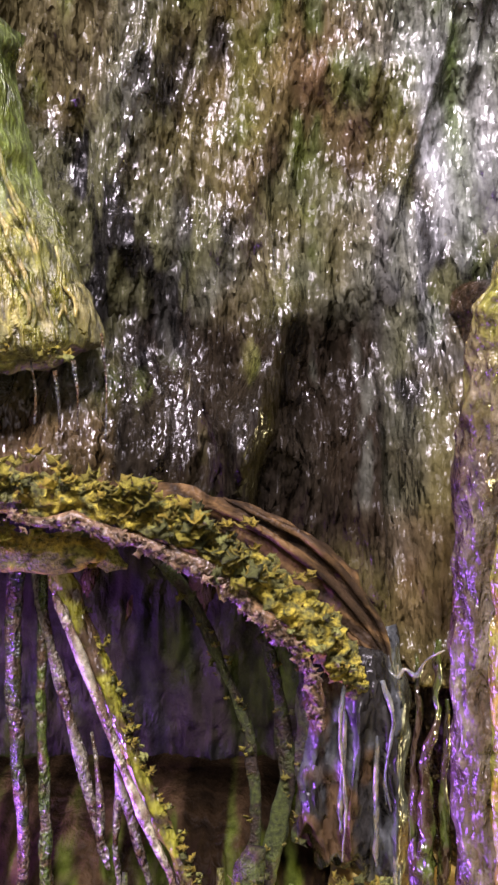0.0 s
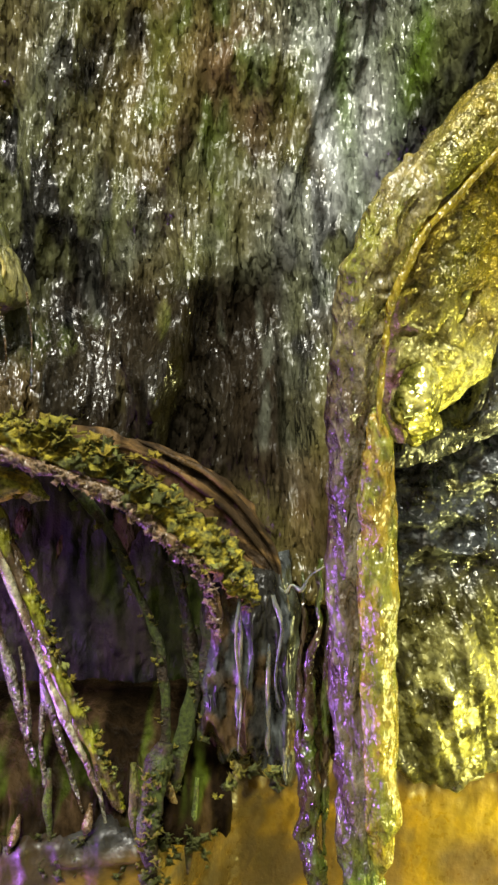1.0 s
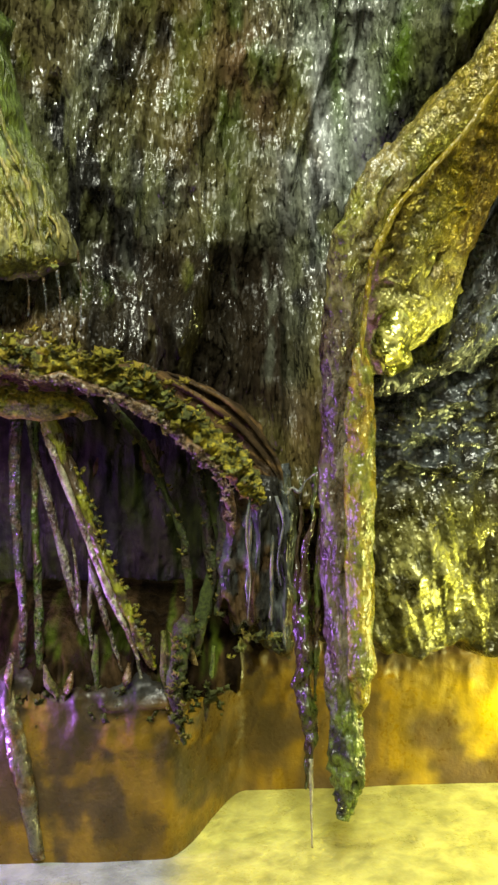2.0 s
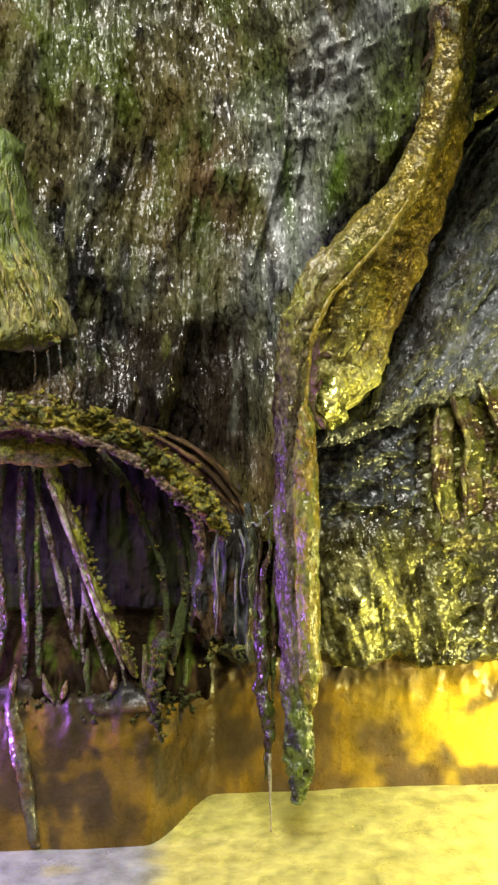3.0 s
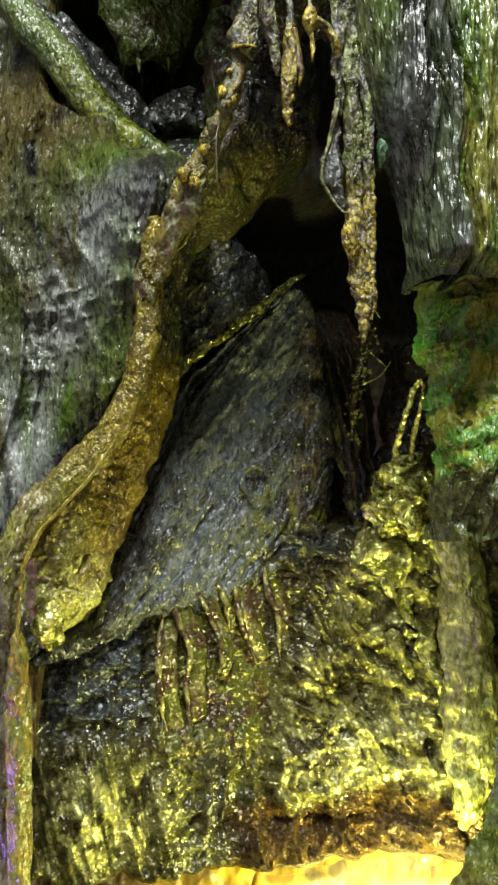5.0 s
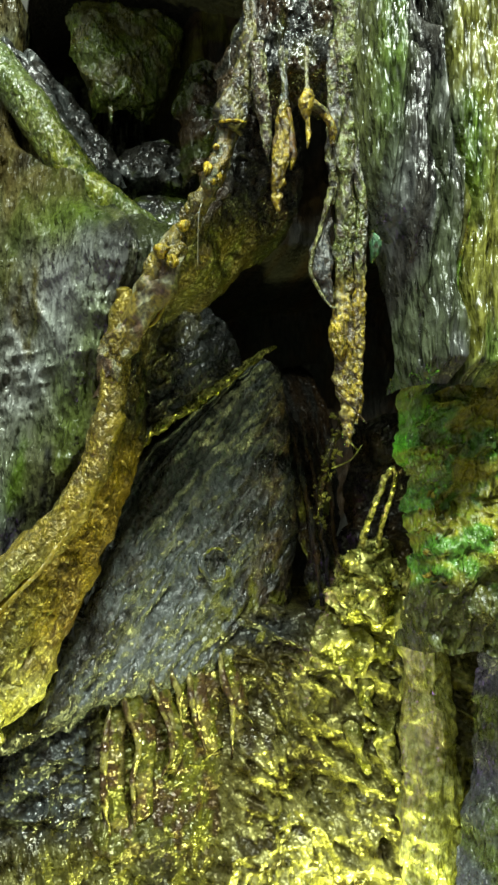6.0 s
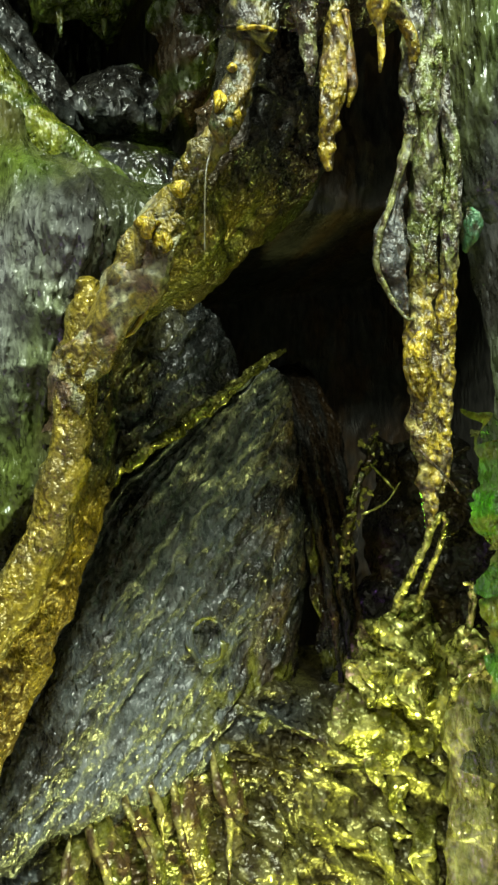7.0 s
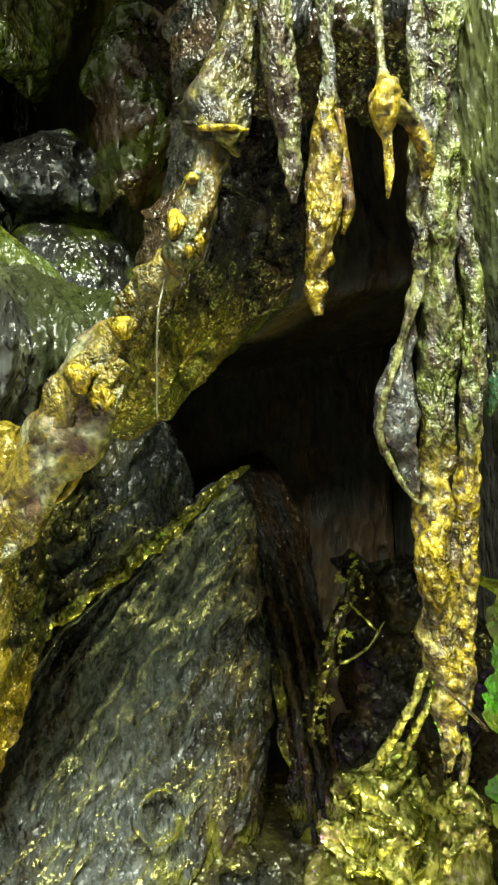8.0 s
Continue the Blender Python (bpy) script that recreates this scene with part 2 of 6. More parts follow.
def warped(pts, amount, freq=70):
    """Small wandering of a form, so that no edge runs straight."""
    x, y, z = pts[..., 0], pts[..., 1], pts[..., 2]
    return pts + amount * np.stack([fbm(x * freq + k * 31, y * freq + k * 7, z * freq, 3) - 0.5 for k in range(3)], -1)


def tube(name, path, paint, material, parent=None, nu=20, **kw):
    tags = {k: kw.pop(k) for k in ("label", "category", "group", "kind") if k in kw}
    ragged = kw.pop("ragged", 0.35)
    pts, v, a = tube_points(path, nu, **kw)
    pts = warped(pts, ragged * max(row[3] for row in path) * 2)
    ob = piece(name, grid_mesh(name, pts, paint(pts[..., 0], pts[..., 1], pts[..., 2], v, a), True), material, None, **tags)
    return under(ob, parent) if parent else ob


def loft(name, left, right, paint, material, parent=None, nu=60, nv=80, bulge=0.01, power=0.7, tuck=0.012, relief=None, ragged=0.012, ends=0.012, **tags):
    """A swelling sheet between two edges, its rims turned back."""
    a, b = spline(left, nv), spline(right, nv)
    u, v = np.linspace(0, 1, nu)[None, :], np.linspace(0, 1, nv)[:, None]
    pts = a[:, None] * (1 - u[..., None]) + b[:, None] * u[..., None]
    arch = np.sin(np.pi * u) ** power
    pts[..., 1] += -bulge * arch + tuck * (1 - np.sin(np.pi * np.clip(u, 0, 1))) ** 6
    pts[..., 1] += ends * (ss(0.08, 0.0, v) + ss(0.94, 1.0, v))
    if relief is not None:
        pts[..., 1] -= relief(pts[..., 0], pts[..., 2], u, v)
    pts = warped(pts, ragged)
    ob = piece(name, grid_mesh(name, pts, paint(pts[..., 0], pts[..., 1], pts[..., 2], v + 0 * u, u + 0 * v)), material, None, **tags)
    return under(ob, parent) if parent else ob


def relief_sheet(name, x0, x1, z0, z1, step, depth, paint, material, **tags):
    x, z = np.meshgrid(np.arange(x0, x1 + step, step), np.arange(z0, z1 + step, step))
    y = depth(x, z)
    pts = np.stack([x, y, z], -1)
    return piece(name, grid_mesh(name, pts, paint(x, y, z)), material, **tags)


def board(name, x0, x1, y0, y1, z0, z1, color, material, **tags):
    """A plain board with slightly rounded edges."""
    bm = bmesh.new()
    bmesh.ops.create_cube(bm, size=1)
    bmesh.ops.scale(bm, vec=(x1 - x0, y1 - y0, z1 - z0), verts=bm.verts)
    bmesh.ops.translate(bm, vec=((x0 + x1) / 2, (y0 + y1) / 2, (z0 + z1) / 2), verts=bm.verts)
    bmesh.ops.bevel(bm, geom=bm.edges, offset=min(0.003, (z1 - z0) / 4, (y1 - y0) / 4, (x1 - x0) / 4), segments=2, affect="EDGES")
    me = bpy.data.meshes.new(name)
    bm.to_mesh(me)
    bm.free()
    at = me.attributes.new("pigment", "FLOAT_COLOR", "POINT")
    at.data.foreach_set("color", np.tile(np.array((*color, 1), np.float32), len(me.vertices)))
    return piece(name, me, material, **tags)


# ---- the room round the model ----
board("floor", -2.0, 2.0, -2.0, 2.0, -0.80, -0.75, (0.25, 0.22, 0.19), PLAIN, kind="structure", label="plain brown room floor", category="floor")
board("wall_north", -2.0, 2.0, 2.0, 2.06, -0.75, 1.75, (0.4, 0.4, 0.38), PLAIN, kind="structure", label="plain grey room wall", category="wall")
board("wall_south", -2.0, 2.0, -2.06, -2.0, -0.75, 1.75, (0.4, 0.4, 0.38), PLAIN, kind="structure", label="plain grey room wall", category="wall")
board("wall_west", -2.06, -2.0, -2.0, 2.0, -0.75, 1.75, (0.4, 0.4, 0.38), PLAIN, kind="structure", label="plain grey room wall", category="wall")
board("wall_east", 2.0, 2.06, -2.0, 2.0, -0.75, 1.75, (0.4, 0.4, 0.38), PLAIN, kind="structure", label="plain grey room wall", category="wall")
board("ceiling", -2.0, 2.0, -2.0, 2.0, 1.75, 1.80, (0.6, 0.6, 0.58), PLAIN, kind="structure", label="plain white room ceiling", category="ceiling")


# ---- large forms of the grotto ----
def bark_depth(x, z):
    warp = x - 0.22 * (z - 0.35) * ss(0.03, -0.12, x) + 0.034 * (fbm(x * 13, 0, z * 11, 2) - 0.5)
    y = 0.334 - 0.020 * ss(0.0, 0.12, x) - 0.024 * ss(0.33, 0.27, z)
    y = y - 0.075 * ss(0.43, 0.58, z) * ss(0.02, 0.16, x)
    y = y - 0.020 * ridged(warp * 34, 3.0, z * 7, 3) - 0.010 * ridged(warp * 105, 7.0, z * 20, 3) * ss(0.35, 0.6, fbm(x * 25, 8.0, z * 18, 2))
    y = y - 0.0016 * (fbm(x * 420, 0, z * 260, 2) - 0.5)
    y = y + 0.009 * blob(x, z, 0.030, 0.292, 0.012, 0.045, -18) + 0.012 * blob(x, z, -0.038, 0.322, 0.016, 0.032, 4)
    y = y + 0.018 * blob(x, z, 0.058, 0.262, 0.007, 0.040) - 0.030 * blob(x, z, 0.006, 0.302, 0.007, 0.034, -12)
    y = y + 0.020 * blob(x, z, -0.075, 0.40, 0.010, 0.05, 8)
    brow = 0.345 - 0.25 * np.abs(x + 0.02) + 0.05 * (fbm(x * 60, 3.0, 1.0, 3) - 0.5)
    y = y + 0.012 * ss(0.0, 0.055, brow - z) * ss(0.36, 0.55, fbm(x * 42, 6.0, z * 8, 2)) * ss(-0.075, -0.058, x) * ss(0.052, 0.038, x)
    y = y - (0.013 * ridged(x * 55 + z * 25, 2.0, z * 48, 2) + 0.003 * ridged(x * 150, 2.0, z * 110, 2)) * blob(x, z, 0.115, 0.500, 0.045, 0.075)
    hollow = ss(0.0, 1.0, (z - 0.606 + 0.62 * (x - 0.14)) / 0.03) * ss(0.085, 0.125, x)
    y = y + 0.125 * hollow
    seam = np.interp(z, (0.18, 0.30, 0.345, 0.39, 0.45, 0.53), (0.070, 0.068, 0.088, 0.128, 0.150, 0.160))
    y = y - 0.055 * ss(-0.05, 0.0, x - seam) * ss(0.36, 0.45, z) * ss(0.60, 0.54, z)
    edge = np.interp(z, (0.18, 0.30, 0.345, 0.39, 0.45, 0.49, 0.52, 0.55), (0.090, 0.098, 0.114, 0.142, 0.154, 0.164, 0.184, 0.196))
    y = y + 0.11 * ss(0.0, 0.022, x - edge) * ss(0.62, 0.57, z)
    foot = np.interp(x, (-0.12, -0.03, 0.005, 0.03, 0.06), (0.262, 0.260, 0.247, 0.225, 0.190))
    y = y + 0.07 * ss(0.0, 0.02, foot - z)
    return y + 0.012


def bark_paint(x, y, z):
    w1 = fbm(x * 38, 1.0, z * 15, 4)
    w2 = fbm(x * 30 + 40, 2.0, z * 14, 4)
    w3 = fbm(x * 110, 5.0, z * 35, 4)
    c = mixed(mixed(SLATE, OLIVE * 1.1, 0.55), SOOT, ss(0.46, 0.60, w3))
    c = mixed(c, mixed(SILVER * 0.45, OLIVE, 0.3), ss(0.54, 0.66, w1) * 0.6)
    c = mixed(c, mixed(UMBER, OLIVE, 0.35) * 1.5, ss(0.44, 0.60, fbm(x * 26 + 11, 4.0, z * 20, 3)) * 0.6)
    c = mixed(c, MOSS * 0.85, ss(0.50, 0.64, w2) * 0.75)
    # pale patches stand in for the white sheen on the upper bark
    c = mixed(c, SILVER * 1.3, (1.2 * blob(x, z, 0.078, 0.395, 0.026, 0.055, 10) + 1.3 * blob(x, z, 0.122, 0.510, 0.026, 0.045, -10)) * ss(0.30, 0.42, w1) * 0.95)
    c = mixed(c, UMBER * 1.8, blob(x, z, 0.030, 0.432, 0.026, 0.035) * ss(0.35, 0.55, w3) * 0.9)
    c = mixed(c, UMBER * 1.8, blob(x, z, 0.055, 0.405, 0.020, 0.03) * ss(0.4, 0.6, w1) * 0.8)
    c = mixed(c, LEAF * 0.4, blob(x, z, 0.080, 0.440, 0.005, 0.07, 6) * ss(0.3, 0.5, w3) * 0.9)
    c = mixed(c, LEAF * 0.35, blob(x, z, 0.115, 0.435, 0.006, 0.05, -18) * ss(0.3, 0.5, w3) * 0.9)
    c = mixed(c, MOSS * 0.9, blob(x, z, 0.008, 0.305, 0.010, 0.04, -12) * 0.8)
    c = mixed(c, UMBER * 1.4, ss(0.31, 0.285, z) * ss(-0.035, -0.06, x) * 0.85)
    c = mixed(c, UMBER * 1.3, ss(0.26, 0.245, z) * 0.6)
    c = mixed(c, MOSS * 0.9, ss(0.10, 0.14, x) * ss(0.36, 0.45, z) * ss(0.42, 0.62, w2) * 0.7)
    # moss green patch with the green LED's spot mixed into its colour
    c = mixed(c, mixed(LEAF * 0.5, MOSS, 0.6), blob(x, z, 0.128, 0.578, 0.022, 0.018, 35) * 0.9)
    # dark band painted as the shadow under the arch rib
    c = mixed(c, SOOT * 1.5, blob(x, z, 0.155, 0.556, 0.026, 0.010, 20) * 0.95)
    # bark blackened below the brow: shade of the hollow put into the pigment
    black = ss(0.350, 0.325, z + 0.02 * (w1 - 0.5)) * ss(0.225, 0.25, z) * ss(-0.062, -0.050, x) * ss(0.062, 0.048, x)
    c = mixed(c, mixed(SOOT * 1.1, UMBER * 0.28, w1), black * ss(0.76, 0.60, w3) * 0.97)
    # pale flecks painted where lamp glints lie left of the crest
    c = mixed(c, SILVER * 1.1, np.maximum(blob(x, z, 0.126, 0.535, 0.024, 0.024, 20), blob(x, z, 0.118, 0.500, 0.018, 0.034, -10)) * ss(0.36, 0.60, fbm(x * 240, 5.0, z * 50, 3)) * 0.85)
    c = mixed(c, mixed(SOOT * 2, MOSS * 0.4, w1), ss(0.158, 0.172, x) * ss(0.50, 0.53, z) * 0.85)
    c = c * (0.52 + 0.36 * w3)[..., None]
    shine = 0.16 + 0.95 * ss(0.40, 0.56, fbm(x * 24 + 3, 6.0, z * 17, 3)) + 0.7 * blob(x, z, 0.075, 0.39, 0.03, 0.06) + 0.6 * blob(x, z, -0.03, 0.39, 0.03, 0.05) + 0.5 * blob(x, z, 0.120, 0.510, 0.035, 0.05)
    # the blackened parts lose gloss too, but for scattered sparks
    spark = ss(0.48, 0.59, fbm(x * 75, 2.0, z * 42, 3))
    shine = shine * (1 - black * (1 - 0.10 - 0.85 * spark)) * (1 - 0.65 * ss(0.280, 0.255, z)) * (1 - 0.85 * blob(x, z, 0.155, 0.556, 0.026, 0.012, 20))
    shine = np.clip(shine, 0.05, 1)
    return np.concatenate([c, shine[..., None]], -1)


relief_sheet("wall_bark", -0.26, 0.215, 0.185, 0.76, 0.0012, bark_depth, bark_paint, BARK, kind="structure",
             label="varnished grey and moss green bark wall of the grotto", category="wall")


def recess_depth(x, z):
    y = 0.380 - 0.010 * ridged(x * 45, 1.0, z * 9, 3) - 0.004 * ridged(x * 170, 2.0, z * 30, 2)
    return y - 0.002 * fbm(x * 400, 0, z * 300, 2) + 0.05 * ss(0.245, 0.265, z)


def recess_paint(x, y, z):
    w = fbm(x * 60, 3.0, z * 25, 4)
    # dark pigment carries the shade of the recess
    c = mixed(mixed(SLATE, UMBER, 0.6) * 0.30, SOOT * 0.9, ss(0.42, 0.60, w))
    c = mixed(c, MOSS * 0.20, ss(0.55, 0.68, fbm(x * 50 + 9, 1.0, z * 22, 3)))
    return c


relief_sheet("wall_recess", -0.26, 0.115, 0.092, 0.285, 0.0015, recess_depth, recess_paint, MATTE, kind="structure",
             label="recess behind hanging roots, coloured dark in place of shade", category="wall")


def gold_depth(x, z):
    y = 0.311 + 0.040 * ss(0.094, 0.074, x) - 0.010 * ss(0.26, 0.34, z) - 0.9 * np.maximum(0, x - 0.335)
    wx, wz = x + 0.014 * (fbm(x * 35, 1.0, z * 35, 2) - 0.5), z + 0.014 * (fbm(x * 35 + 9, 4.0, z * 35, 2) - 0.5)
    rib_zone = ss(0.165, 0.178, x) * ss(0.262, 0.245, x) * ss(0.165, 0.20, z) * ss(0.35, 0.33, z)
    wave = x + 0.006 * np.sin(z * 75) + 0.10 * (z - 0.25) * ss(0.2, 0.26, x)
    y = y - 0.003 * rib_zone * ridged(wave * 90, 1.0, z * 20, 2)
    lump = ss(0.250, 0.275, x)
    dip, run = 0.50 * wx + 0.87 * wz, 0.87 * wx - 0.50 * wz
    y = y - lump * (0.012 * ridged(dip * 48, 1.0, run * 15, 2) ** 1.5 + 0.006 * ridged(dip * 105, 2.0, run * 32, 2) ** 1.5) * (0.35 + 0.65 * ss(0.19, 0.22, z))
    y = y - lump * 0.006 * ridged(wx * 60, 4.0, wz * 75, 3) * ss(0.225, 0.195, z)
    across, along = 0.9 * wx + 0.42 * wz, 0.9 * wz - 0.42 * wx
    sweep = ss(0.285, 0.315, x + 0.35 * (0.30 - z)) * ss(0.345, 0.325, z)
    y = y - sweep * (0.012 * ridged(across * 42, 3.0, along * 11, 2) + 0.004 * ridged(across * 120, 6.0, along * 40, 2))
    y = y - 0.0028 * ridged(wx * 150 - wz * 30, 8.0, wz * 170 + wx * 50, 2) * ss(0.165, 0.18, x)
    strand = ss(0.20, 0.17, x) * ss(0.205, 0.185, z)
    y = y - strand * (0.009 * ridged(x * 70 + z * 20, 4.0, z * 18, 3) + 0.006 * ridged(x * 190 + z * 50, 1.0, z * 30, 3))
    rock = ss(0.185, 0.16, x) * ss(0.19, 0.21, z)
    y = y - rock * (0.012 * ridged(x * 60, 6.0, z * 65, 3))
    y = y - 0.010 * ss(0.165, 0.180, x) * ss(0.215, 0.185, z) * ridged(x * 60, 2.5, z * 45, 2)
    y = y + 0.05 * ss(0.0, 0.020, 0.110 + 0.018 * (fbm(x * 60, 1.0, 6.0, 3) - 0.5) - z)
    y = y - 0.015 * blob(x, z, 0.126, 0.147, 0.017, 0.035) + 0.045 * ss(0.334, 0.350, z + 0.016 * (fbm(x * 45, 2.0, 3.0, 3) - 0.5))
    y = y + 0.012 * blob(x, z, 0.315, 0.215, 0.018, 0.012) + 0.010 * blob(x, z, 0.29, 0.133, 0.06, 0.010)
    return y - 0.0006 * fbm(x * 500, 0, z * 420, 2)


def gold_paint(x, y, z):
    w = fbm(x * 55, 2.0, z * 50, 4)
    v = fbm(x * 150, 4.0, z * 130, 3)
    c = mixed(mixed(OLIVE, UMBER, 0.45) * 0.45, mixed(OLIVE, GOLD * 0.5, 0.5) * 0.5, ss(0.42, 0.62, w))
    c = mixed(c, SOOT * 1.8, ss(0.57, 0.68, v) * 0.45)
    c = mixed(c, GOLD * 0.4, blob(x, z, 0.30, 0.20, 0.06, 0.04) * ss(0.40, 0.58, v))
    # raised folds get a paler gold in place of glints along them
    high = ss(0.303, 0.286, y + 0.9 * np.maximum(0, x - 0.335) + 0.010 * ss(0.26, 0.34, z)) * ss(0.22, 0.26, x)
    c = mixed(mixed(c, UMBER * 0.8, 0.2 * ss(0.22, 0.26, x)), GOLD * 0.6, high * ss(0.36, 0.54, v) * 0.9)
    rib = ss(0.163, 0.175, x) * ss(0.262, 0.245, x) * ss(0.165, 0.20, z)
    c = mixed(c, mixed(UMBER * 1.1, OLIVE * 1.0, ss(0.35, 0.55, v)), rib * 0.85)
    rock = ss(0.182, 0.160, x) * ss(0.185, 0.21, z)
    c = mixed(c, mixed(SLATE * 0.9, SOOT * 1.4, ss(0.45, 0.6, v)), rock)
    # lamp's reflection on the strands, painted as brighter gold
    c = mixed(c, GOLD * 0.8, blob(x, z, 0.135, 0.148, 0.035, 0.030) * ss(0.36, 0.56, v))
    c = mixed(c, SLATE * 0.8, blob(x, z, 0.285, 0.322, 0.032, 0.010, 8) * 0.95)
    skirt = ss(0.150, 0.134, z - 0.12 * np.maximum(0, x - 0.25) + 0.03 * (w - 0.5)) * ss(0.20, 0.25, x)
    c = mixed(c, mixed(UMBER * 0.6, RUST * 0.4, ss(0.4, 0.6, v)), skirt * 0.95)
    c = mixed(c, SOOT * 2, blob(x, z, 0.212, 0.16, 0.010, 0.035) * 0.7)
    c = mixed(c, UMBER * 0.6, ss(0.100, 0.085, x))
    shine = np.clip((0.9 - 0.75 * skirt) * (0.35 + 1.2 * ss(0.40, 0.58, fbm(x * 40, 7.0, z * 40, 3))), 0.05, 1)
    return np.concatenate([c, shine[..., None]], -1)


relief_sheet("wall_gold", 0.055, 0.44, 0.098, 0.352, 0.0011, gold_depth, gold_paint, WRINKLE, kind="structure",
             label="crumpled gold and olive painted panel above the plinth", category="wall")


def cavity_depth(x, z):
    y = 0.385 - 0.006 * ridged(x * 40, 1.0, z * 12, 3)
    brow = ss(0.0, 0.02, z - 0.572 - 0.25 * (x - 0.28)) + 0 * x
    y = y - 0.115 * brow * ss(0.20, 0.215, x)
    return y - 0.010 * ridged(x * 75, 5.0, z * 18, 3) * brow - 0.004 * ridged(x * 60, 2.0, z * 45, 2)


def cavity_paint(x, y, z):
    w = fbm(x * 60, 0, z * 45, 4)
    # near-black brown: the cave's shade is put into the pigment
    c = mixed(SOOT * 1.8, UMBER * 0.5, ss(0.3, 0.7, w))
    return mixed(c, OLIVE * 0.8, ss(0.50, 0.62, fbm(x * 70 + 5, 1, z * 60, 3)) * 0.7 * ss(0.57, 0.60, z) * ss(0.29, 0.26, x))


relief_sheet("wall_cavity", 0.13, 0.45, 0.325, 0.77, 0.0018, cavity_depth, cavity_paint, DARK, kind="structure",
             label="back of the cave, coloured near black in place of shade", category="wall")
# boards added round the shell to keep outside light from the cave
board("wall_back", -0.27, 0.50, 0.40, 0.42, -0.02, 0.78, UMBER * 0.6, DARK, kind="structure", label="dark brown board added to close off the grotto's back", category="wall")
board("wall_blocker_side", 0.47, 0.49, 0.10, 0.40, -0.02, 0.78, SOOT * 2, DARK, kind="structure", label="unseen black side board added to keep the cave dark", category="wall")
board("wall_blocker_top", 0.10, 0.47, 0.075, 0.40, 0.765, 0.78, SOOT * 2, DARK, kind="structure", label="unseen black top board added to keep the cave dark", category="wall")
table = holder("table", (0.1, -0.075, -0.75), "plain dark wooden table carrying the grotto", "table")
under(board("tabletop", -0.7, 0.9, -0.75, 0.6, -0.06, -0.021, (0.10, 0.07, 0.05), PLAIN), table)
for lx in (-0.64, 0.78):
    for ly in (-0.69, 0.48):
        under(board("leg", lx, lx + 0.06, ly, ly + 0.06, -0.75, -0.06, (0.10, 0.07, 0.05), PLAIN), table)


def plinth_depth(x, z):
    y = 0.289 + 0.071 * ss(-0.012, 0.036, x)
    y = y - 0.003 * fbm(x * 40, 0, z * 25, 3) - 0.03 * np.maximum(0, x - 0.40)
    brim = 0.094 + 0.03 * (fbm(x * 45, 2.0, 0.0, 3) - 0.5)
    y = y + 0.05 * ss(0.0, 0.014, z - brim) * ss(0.06, 0.03, x)
    return y - 0.008 * ridged(x * 60, 4, z * 40, 3) * ss(0.04, 0.09, z)


def plinth_paint(x, y, z):
    w, v = fbm(x * 26, 1.0, z * 30, 4), fbm(x * 75, 2.0, z * 60, 4)
    c = mixed(HONEY * 0.45, mixed(RUST, UMBER, 0.5) * 0.7, ss(0.36, 0.56, w))
    c = mixed(c, mixed(UMBER * 1.3, RUST * 0.6, ss(0.4, 0.6, v)), ss(0.38, 0.50, v) * ss(0.03, 0.075, z + 0.06 * w) * 0.95)
    c = mixed(c, UMBER * 1.1, ss(0.085, 0.105, z + 0.03 * (w - 0.5)) * ss(0.26, 0.20, x) * ss(0.36, 0.5, w) * 0.8)
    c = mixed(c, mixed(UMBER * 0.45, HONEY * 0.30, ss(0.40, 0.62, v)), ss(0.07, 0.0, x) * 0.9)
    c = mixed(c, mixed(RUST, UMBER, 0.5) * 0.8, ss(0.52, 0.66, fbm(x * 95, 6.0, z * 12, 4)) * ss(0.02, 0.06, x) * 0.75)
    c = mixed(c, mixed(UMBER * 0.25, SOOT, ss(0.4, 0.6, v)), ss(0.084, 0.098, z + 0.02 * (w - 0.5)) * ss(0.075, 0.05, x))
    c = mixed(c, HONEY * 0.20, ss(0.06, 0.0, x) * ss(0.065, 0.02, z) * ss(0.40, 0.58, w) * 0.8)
    # yellower towards the lamp: its glow put into the wax colour
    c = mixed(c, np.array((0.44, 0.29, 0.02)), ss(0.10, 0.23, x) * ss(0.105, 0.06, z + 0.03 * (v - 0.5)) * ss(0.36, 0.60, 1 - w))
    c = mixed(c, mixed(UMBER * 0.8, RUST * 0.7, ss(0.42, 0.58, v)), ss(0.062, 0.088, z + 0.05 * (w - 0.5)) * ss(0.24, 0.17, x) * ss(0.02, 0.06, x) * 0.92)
    return c


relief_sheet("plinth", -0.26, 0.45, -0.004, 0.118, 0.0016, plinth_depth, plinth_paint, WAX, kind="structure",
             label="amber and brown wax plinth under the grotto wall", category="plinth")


def slab_points():
    x, y = np.meshgrid(np.linspace(-0.26, 0.47, 260), np.linspace(0.02, 0.385, 130))
    z = 0.0015 * (fbm(x * 22, y * 22, 0, 3) - 0.5) - 0.004 * ss(0.06, 0.02, y)
    # grey left, yellow right: the lamplight's reach put into the sheet's colour
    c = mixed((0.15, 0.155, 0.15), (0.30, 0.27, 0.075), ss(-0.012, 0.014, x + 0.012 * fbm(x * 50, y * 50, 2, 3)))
    c = c * (0.90 + 0.20 * fbm(x * 55, y * 55, 7.0, 4))[..., None]
    c = mixed(c, np.array((0.30, 0.26, 0.06)), ss(0.55, 0.75, fbm(x * 32, y * 60, 1.0, 3)) * 0.4)
    return np.stack([x, y, z], -1), c


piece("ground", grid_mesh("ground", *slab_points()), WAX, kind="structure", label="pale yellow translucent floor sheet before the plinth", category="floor")


